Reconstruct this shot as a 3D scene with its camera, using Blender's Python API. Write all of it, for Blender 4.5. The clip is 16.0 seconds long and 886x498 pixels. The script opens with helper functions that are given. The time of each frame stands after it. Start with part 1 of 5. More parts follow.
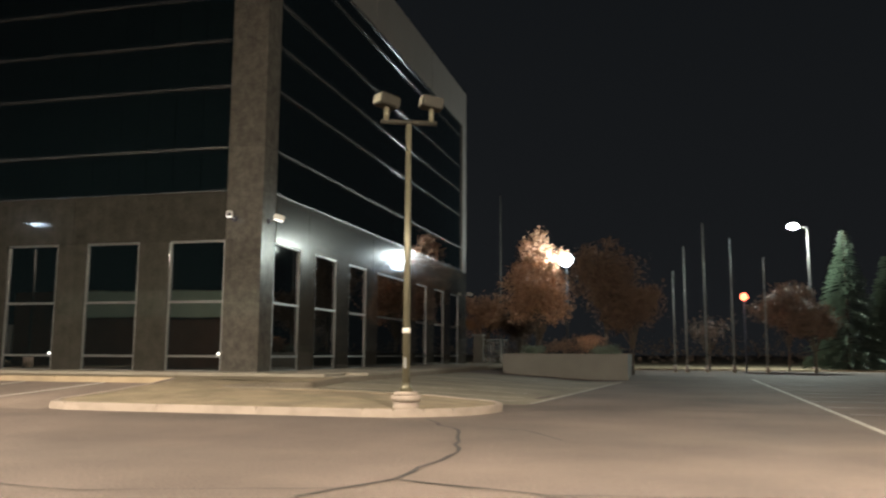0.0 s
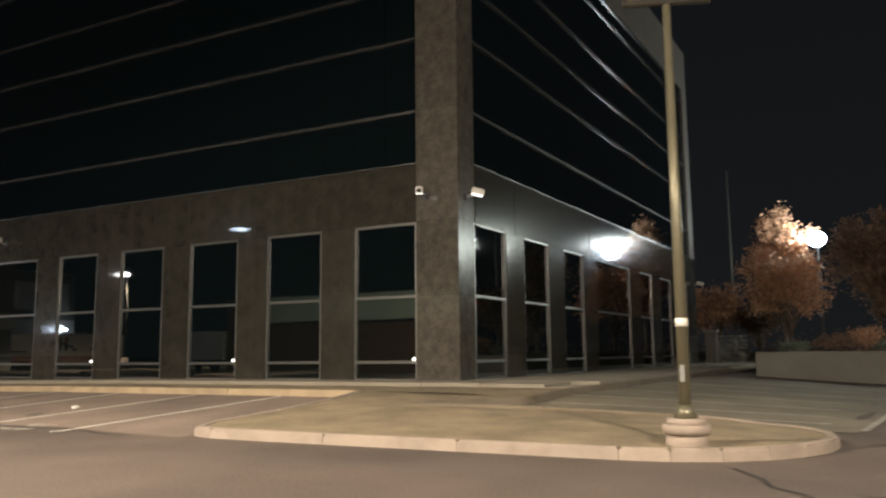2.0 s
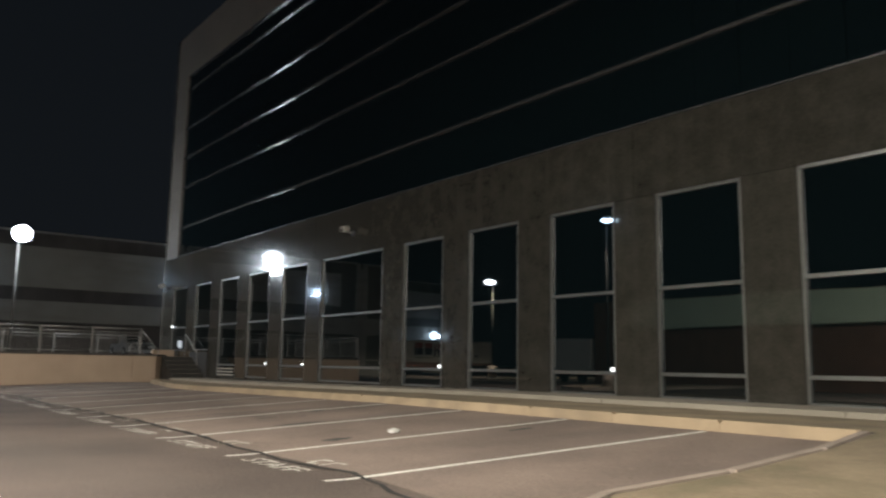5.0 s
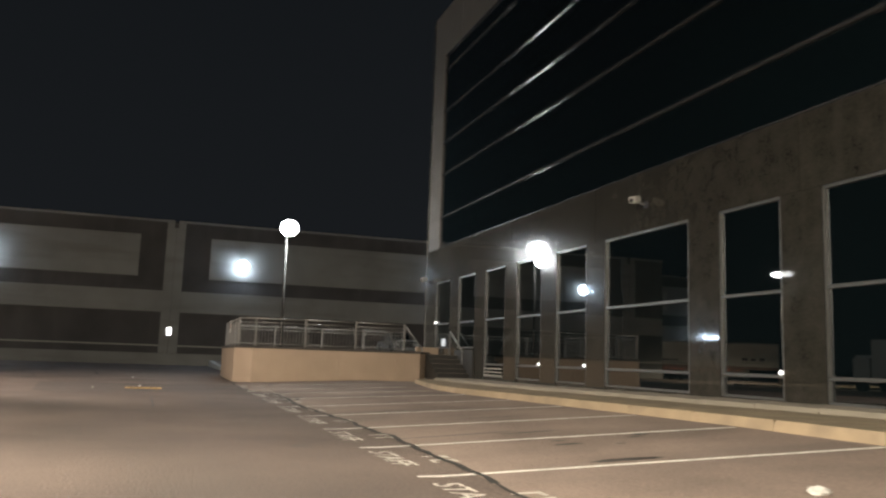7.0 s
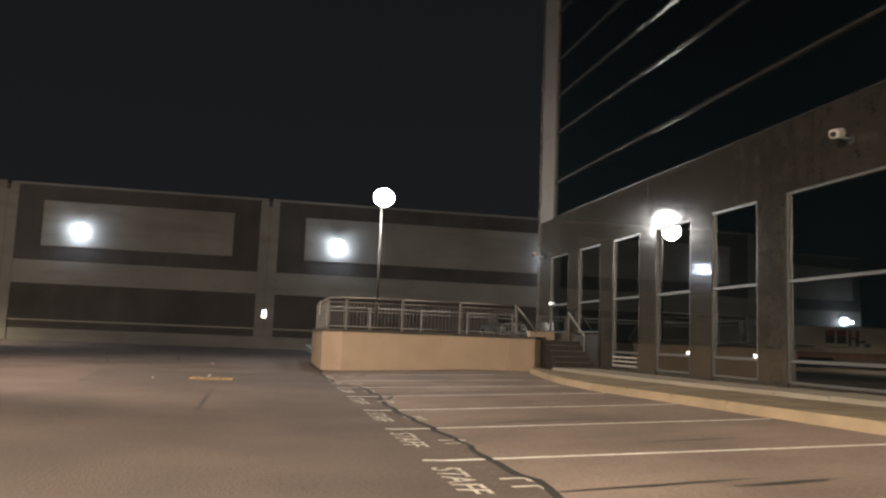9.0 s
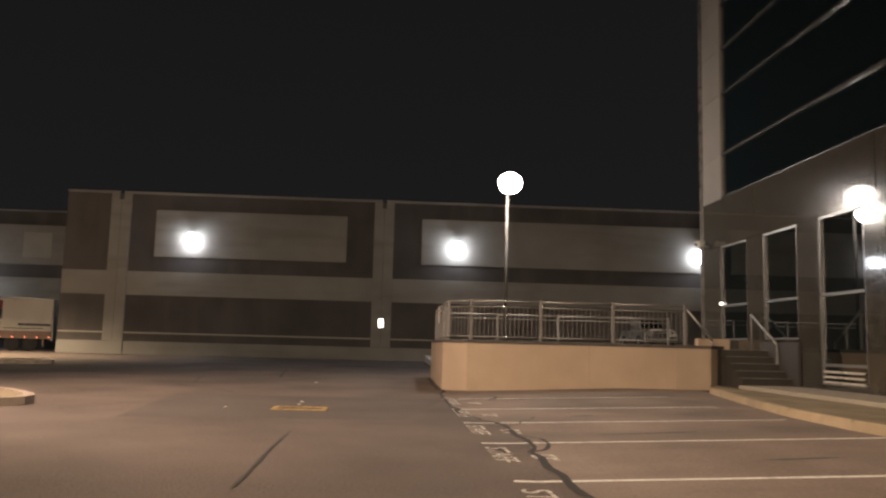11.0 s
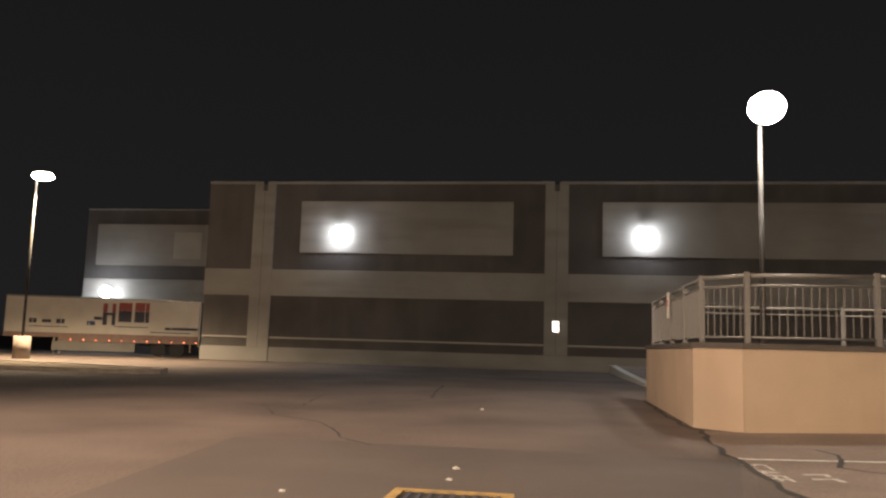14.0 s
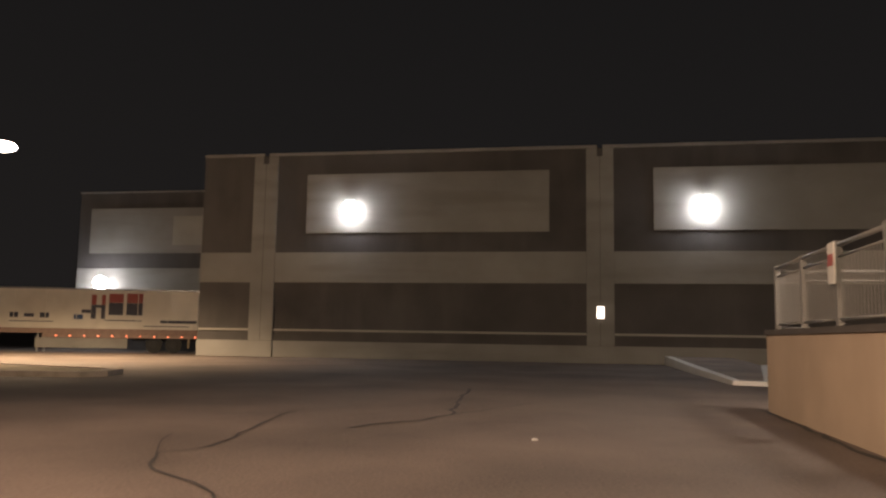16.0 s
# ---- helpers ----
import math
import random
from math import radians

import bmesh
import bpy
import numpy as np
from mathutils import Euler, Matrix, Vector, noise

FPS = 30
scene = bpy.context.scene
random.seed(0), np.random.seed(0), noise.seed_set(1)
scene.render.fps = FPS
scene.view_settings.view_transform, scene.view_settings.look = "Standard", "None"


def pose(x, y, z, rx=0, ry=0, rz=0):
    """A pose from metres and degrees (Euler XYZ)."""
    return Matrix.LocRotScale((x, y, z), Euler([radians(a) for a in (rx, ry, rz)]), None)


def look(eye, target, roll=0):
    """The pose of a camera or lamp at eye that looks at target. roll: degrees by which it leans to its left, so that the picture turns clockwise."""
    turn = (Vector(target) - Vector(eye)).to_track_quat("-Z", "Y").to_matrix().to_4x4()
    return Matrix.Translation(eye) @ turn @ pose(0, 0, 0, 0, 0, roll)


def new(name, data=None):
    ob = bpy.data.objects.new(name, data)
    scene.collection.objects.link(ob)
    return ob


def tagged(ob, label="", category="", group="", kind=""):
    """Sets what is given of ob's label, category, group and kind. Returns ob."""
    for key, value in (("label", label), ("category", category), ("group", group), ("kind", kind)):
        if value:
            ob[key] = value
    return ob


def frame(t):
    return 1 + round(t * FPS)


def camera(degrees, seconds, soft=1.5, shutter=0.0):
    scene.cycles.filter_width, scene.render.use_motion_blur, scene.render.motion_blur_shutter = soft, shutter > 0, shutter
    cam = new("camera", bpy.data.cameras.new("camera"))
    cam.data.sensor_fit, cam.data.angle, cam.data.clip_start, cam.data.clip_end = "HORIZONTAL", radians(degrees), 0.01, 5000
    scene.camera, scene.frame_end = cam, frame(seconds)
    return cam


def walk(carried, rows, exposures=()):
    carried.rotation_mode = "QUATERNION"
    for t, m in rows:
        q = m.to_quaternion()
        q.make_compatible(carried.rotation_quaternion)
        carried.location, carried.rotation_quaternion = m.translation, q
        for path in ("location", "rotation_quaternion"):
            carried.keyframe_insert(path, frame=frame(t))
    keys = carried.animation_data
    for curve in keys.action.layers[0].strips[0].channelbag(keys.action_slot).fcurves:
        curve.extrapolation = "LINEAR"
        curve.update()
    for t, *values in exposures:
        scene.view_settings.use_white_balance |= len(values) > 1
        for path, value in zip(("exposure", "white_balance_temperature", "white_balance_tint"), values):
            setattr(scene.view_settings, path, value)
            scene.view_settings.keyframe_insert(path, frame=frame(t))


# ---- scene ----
cam = camera(57.5, 16.0, 2.3, 0.4)
PATH = [
    (0, (-2.815, 2.099, 1.164), (-3.289, 4.025, 1.422), 0.3),
    (0.5, (-3.334, 3.38, 1.175), (-3.952, 5.263, 1.439), 0.1),
    (1, (-3.882, 4.629, 1.195), (-4.615, 6.47, 1.465), -0.2),
    (1.5, (-4.507, 5.829, 1.23), (-5.335, 7.63, 1.495), -0.4),
    (2, (-5.131, 6.995, 1.247), (-6.064, 8.745, 1.506), -0.6),
    (2.5, (-5.845, 8.121, 1.252), (-6.876, 9.816, 1.507), -1.0),
    (3, (-6.628, 9.154, 1.246), (-7.751, 10.787, 1.511), -0.9),
    (3.5, (-7.458, 10.085, 1.237), (-8.683, 11.641, 1.513), -0.7),
    (4, (-8.356, 10.918, 1.218), (-9.696, 12.376, 1.502), -0.5),
    (4.5, (-9.336, 11.632, 1.188), (-10.803, 12.961, 1.473), 0.4),
    (5, (-10.415, 12.244, 1.155), (-12.004, 13.424, 1.441), 0.9),
    (5.2, (-10.867, 12.445, 1.154), (-12.498, 13.566, 1.44), 0.9),
    (7.5, (-16.3, 14.06, 1.15), (-18.207, 14.604, 1.409), 2.3),
    (8, (-17.46, 14.28, 1.13), (-19.383, 14.771, 1.372), 2.5),
    (10.5, (-24.084, 15.054, 1.343), (-26.06, 15.256, 1.574), 1.5),
    (11, (-25.478, 15.044, 1.323), (-27.461, 15.154, 1.557), 1.5),
    (11.5, (-26.879, 15.002, 1.313), (-28.865, 15.027, 1.548), 1.6),
    (12, (-28.36, 14.902, 1.299), (-30.345, 14.852, 1.535), 1.6),
    (12.5, (-29.903, 14.748, 1.286), (-31.885, 14.631, 1.525), 1.6),
    (13, (-31.476, 14.55, 1.274), (-33.453, 14.37, 1.511), 1.7),
    (13.5, (-33.084, 14.333, 1.262), (-35.054, 14.092, 1.503), 1.8),
    (14, (-34.736, 14.12, 1.253), (-36.7, 13.833, 1.495), 1.7),
    (14.5, (-36.412, 13.912, 1.245), (-38.374, 13.607, 1.482), 1.7),
    (15, (-38.083, 13.72, 1.243), (-40.045, 13.409, 1.479), 1.4),
    (15.5, (-39.77, 13.483, 1.239), (-41.73, 13.16, 1.471), 1.2),
    (16, (-41.464, 13.223, 1.23), (-43.421, 12.87, 1.45), 0.9),
]
EXPOSURES = [(0, .86, 5750, 8), (1.5, .8, 5850, 10), (3, .56, 5750, 10), (5, .52, 5200, 6), (7.5, 1.06, 5700, 8), (8.2, 1.04, 5750, 9), (10.5, 1.06, 6700, 19), (12.5, 1.06, 6850, 19), (13.7, 1.22, 6750, 18), (14.6, 1.14, 6800, 19), (16, 1.12, 7250, 22)]
walk(cam, [(t, look(eye, target, roll)) for t, eye, target, roll in PATH], EXPOSURES)

# ---- world and lights ----
world = bpy.data.worlds.new("night_sky")
scene.world = world
world.use_nodes = True
wn = world.node_tree.nodes
wl = world.node_tree.links
bg = wn["Background"]
bg.inputs["Strength"].default_value = 1.0
# town glow low down, darker overhead
w_tc = wn.new("ShaderNodeTexCoord")
w_sep = wn.new("ShaderNodeSeparateXYZ")
w_ramp = wn.new("ShaderNodeValToRGB")
w_ramp.color_ramp.elements[0].position = 0.0
w_ramp.color_ramp.elements[0].color = (0.0058, 0.0058, 0.0058, 1)
w_ramp.color_ramp.elements[1].position = 0.6
w_ramp.color_ramp.elements[1].color = (0.0031, 0.0034, 0.0036, 1)
wl.new(w_tc.outputs["Generated"], w_sep.inputs[0])
wl.new(w_sep.outputs["Z"], w_ramp.inputs[0])
wl.new(w_ramp.outputs[0], bg.inputs["Color"])

COOL, NEUTRAL, WARM, HALIDE = (0.82, 0.93, 1.0), (1.0, 0.95, 0.80), (1.0, 0.77, 0.555), (1.0, 0.81, 0.57)


def lamp(name, place, watts, colour, radius=0.12, kind="POINT", target=None, spread=150):
    data = bpy.data.lights.new(name, kind)
    data.energy, data.color = watts, colour
    data.shadow_soft_size = radius
    ob = new(name, data)
    ob.matrix_world = look(place, target) if target else Matrix.Translation(place)
    if kind == "SPOT":
        data.spot_size, data.spot_blend = radians(spread), 0.6
    return ob


LAMPS = [
    # name, place, watts, colour, aim (none: all round), cone, size
    ("lot_light", (-41.1, 5.4, 8.95), 3500, WARM, (-45.0, 12.5, 0.0), 122, 0.15),
    ("lot_light", (-54.95, 19.15, 6.75), 620, NEUTRAL, None, 0, 0.42),
    ("lot_light", (-74.6, -13.4, 9.25), 10500, (1.0, 0.79, 0.5), (-74.4, -13.7, 0.0), 140, 0.15),
    # added source out of view, in place of headlights on the drive
    ("lot_light", (2.6, 5.4, 8.9), 12000, HALIDE, None, 0, 0.4),
    # added source behind the start of the path, brightens the office corner
    ("lot_light", (3.3, -8.0, 8.9), 5000, HALIDE, None, 0, 0.4),
    ("lot_light", (-18.8, 6.2, 9.02), 11500, HALIDE, None, 0, 0.15),
    ("dock_light", (-95.6, -22.9, 4.85), 160, COOL, None, 0, 0.15),
    ("warehouse_light", (-85.6, -0.4, 8.3), 240, COOL, (-70, -0.4, 0), 150, 0.15),
    ("warehouse_light", (-85.6, 19.5, 8.3), 240, COOL, (-70, 19.5, 0), 150, 0.15),
    ("warehouse_light", (-85.6, 38.3, 8.3), 240, COOL, (-70, 38.3, 0), 150, 0.15),
    ("garden_light", (-8.2, 57.2, 8.2), 580, (0.95, 1.0, 0.9), None, 0, 0.15),
    ("street_light", (9.0, 69.9, 10.75), 6000, (0.97, 1.0, 0.8), None, 0, 0.15),
]
for name, place, watts, colour, aim, cone, size in LAMPS:
    lamp(name, place, watts, colour, size, "SPOT" if aim else "POINT", aim, cone)

# ---- materials ----


def material(name, colour, rough=0.8, metal=0.0, vary=0.15, scale=3.0, bump=0.0, grain=60.0, spec=0.5, per_object=0.0, stain=None, island=False, fine_weight=0.6, coat=0.0, ripple=0.0):
    """Paint with clouds at one scale, grain at another, and a little relief."""
    m = bpy.data.materials.new(name)
    m.use_nodes = True
    n, l = m.node_tree.nodes, m.node_tree.links
    p = n["Principled BSDF"]
    p.inputs["Roughness"].default_value = rough
    p.inputs["Metallic"].default_value = metal
    p.inputs["Specular IOR Level"].default_value = spec
    p.inputs["Coat Weight"].default_value = coat
    p.inputs["Coat Roughness"].default_value = 0.022
    p.inputs["Coat IOR"].default_value = 1.65
    geo = n.new("ShaderNodeNewGeometry")
    big = n.new("ShaderNodeTexNoise")
    big.inputs["Scale"].default_value, big.inputs["Detail"].default_value = scale, 6
    fine = n.new("ShaderNodeTexNoise")
    fine.inputs["Scale"].default_value, fine.inputs["Detail"].default_value = grain, 4
    for t in (big, fine):
        l.new(geo.outputs["Position"], t.inputs["Vector"])
    mix = n.new("ShaderNodeMath")
    mix.operation = "MULTIPLY_ADD"
    l.new(fine.outputs["Fac"], mix.inputs[0])
    mix.inputs[1].default_value = fine_weight
    l.new(big.outputs["Fac"], mix.inputs[2])
    last = mix.outputs[0]
    if per_object:
        info = n.new("ShaderNodeObjectInfo")
        rnd = info.outputs["Random"] if not island else geo.outputs["Random Per Island"]
        add = n.new("ShaderNodeMath")
        add.operation = "MULTIPLY_ADD"
        l.new(rnd, add.inputs[0])
        add.inputs[1].default_value = per_object
        l.new(last, add.inputs[2])
        last = add.outputs[0]
    ramp = n.new("ShaderNodeMapRange")
    ramp.inputs["From Min"].default_value = 0.15 + 0.5 * fine_weight
    ramp.inputs["From Max"].default_value = 0.85 + 0.5 * fine_weight + per_object
    ramp.inputs["To Min"].default_value = 1 - vary
    ramp.inputs["To Max"].default_value = 1 + vary
    l.new(last, ramp.inputs["Value"])
    mul = n.new("ShaderNodeVectorMath")
    mul.operation = "SCALE"
    mul.inputs[0].default_value = colour[:3]
    l.new(ramp.outputs[0], mul.inputs["Scale"])
    out = mul.outputs[0]
    if stain:
        sn = n.new("ShaderNodeTexNoise")
        sn.inputs["Scale"].default_value, sn.inputs["Detail"].default_value = stain[1], 5
        mp = n.new("ShaderNodeMapping")
        mp.inputs["Scale"].default_value = stain[3] if len(stain) > 3 else (1, 1, 1)
        l.new(geo.outputs["Position"], mp.inputs[0])
        l.new(mp.outputs[0], sn.inputs["Vector"])
        sr = n.new("ShaderNodeMapRange")
        sr.inputs["From Min"].default_value, sr.inputs["From Max"].default_value = 0.5, 0.72
        sr.inputs["To Max"].default_value = stain[2]
        l.new(sn.outputs["Fac"], sr.inputs["Value"])
        mx = n.new("ShaderNodeMix")
        mx.data_type = "RGBA"
        l.new(sr.outputs[0], mx.inputs["Factor"])
        l.new(out, mx.inputs["A"])
        mx.inputs["B"].default_value = (*stain[0], 1)
        out = mx.outputs["Result"]
    l.new(out, p.inputs["Base Color"])
    if bump:
        b = n.new("ShaderNodeBump")
        b.inputs["Strength"].default_value, b.inputs["Distance"].default_value = bump, 0.02
        l.new(last, b.inputs["Height"])
        l.new(b.outputs[0], p.inputs["Normal"])
    if ripple:
        # upright waves left by the polishing, which draw reflections out sideways
        wn = n.new("ShaderNodeTexNoise")
        wn.inputs["Scale"].default_value, wn.inputs["Detail"].default_value = 45, 1
        wm = n.new("ShaderNodeMapping")
        wm.inputs["Scale"].default_value = (1, 1, 0.04)
        l.new(geo.outputs["Position"], wm.inputs[0])
        l.new(wm.outputs[0], wn.inputs["Vector"])
        wb = n.new("ShaderNodeBump")
        wb.inputs["Strength"].default_value, wb.inputs["Distance"].default_value = 1.0, ripple
        l.new(wn.outputs["Fac"], wb.inputs["Height"])
        l.new(wb.outputs[0], p.inputs["Normal"])
        l.new(wb.outputs[0], p.inputs["Coat Normal"])
    return m


def glow(name, colour, strength):
    m = bpy.data.materials.new(name)
    m.use_nodes = True
    p = m.node_tree.nodes["Principled BSDF"]
    p.inputs["Base Color"].default_value = (*colour, 1)
    p.inputs["Emission Color"].default_value = (*colour, 1)
    p.inputs["Emission Strength"].default_value = strength
    return m


def tinted_glass(name, tint, ior):
    m = bpy.data.materials.new(name)
    m.use_nodes = True
    n, l = m.node_tree.nodes, m.node_tree.links
    p = n["Principled BSDF"]
    p.inputs["Base Color"].default_value = (*tint, 1)
    p.inputs["IOR"].default_value = ior
    geo = n.new("ShaderNodeNewGeometry")
    dust = n.new("ShaderNodeTexNoise")
    dust.inputs["Scale"].default_value = 1.3
    l.new(geo.outputs["Position"], dust.inputs["Vector"])
    mr = n.new("ShaderNodeMapRange")
    mr.inputs["To Min"].default_value, mr.inputs["To Max"].default_value = 0.006, 0.025
    l.new(dust.outputs["Fac"], mr.inputs["Value"])
    l.new(mr.outputs[0], p.inputs["Roughness"])
    wave = n.new("ShaderNodeTexNoise")
    wave.inputs["Scale"].default_value = 0.35
    l.new(geo.outputs["Position"], wave.inputs["Vector"])
    b = n.new("ShaderNodeBump")
    b.inputs["Strength"].default_value, b.inputs["Distance"].default_value = 0.08, 0.05
    l.new(wave.outputs["Fac"], b.inputs["Height"])
    l.new(b.outputs[0], p.inputs["Normal"])
    return m


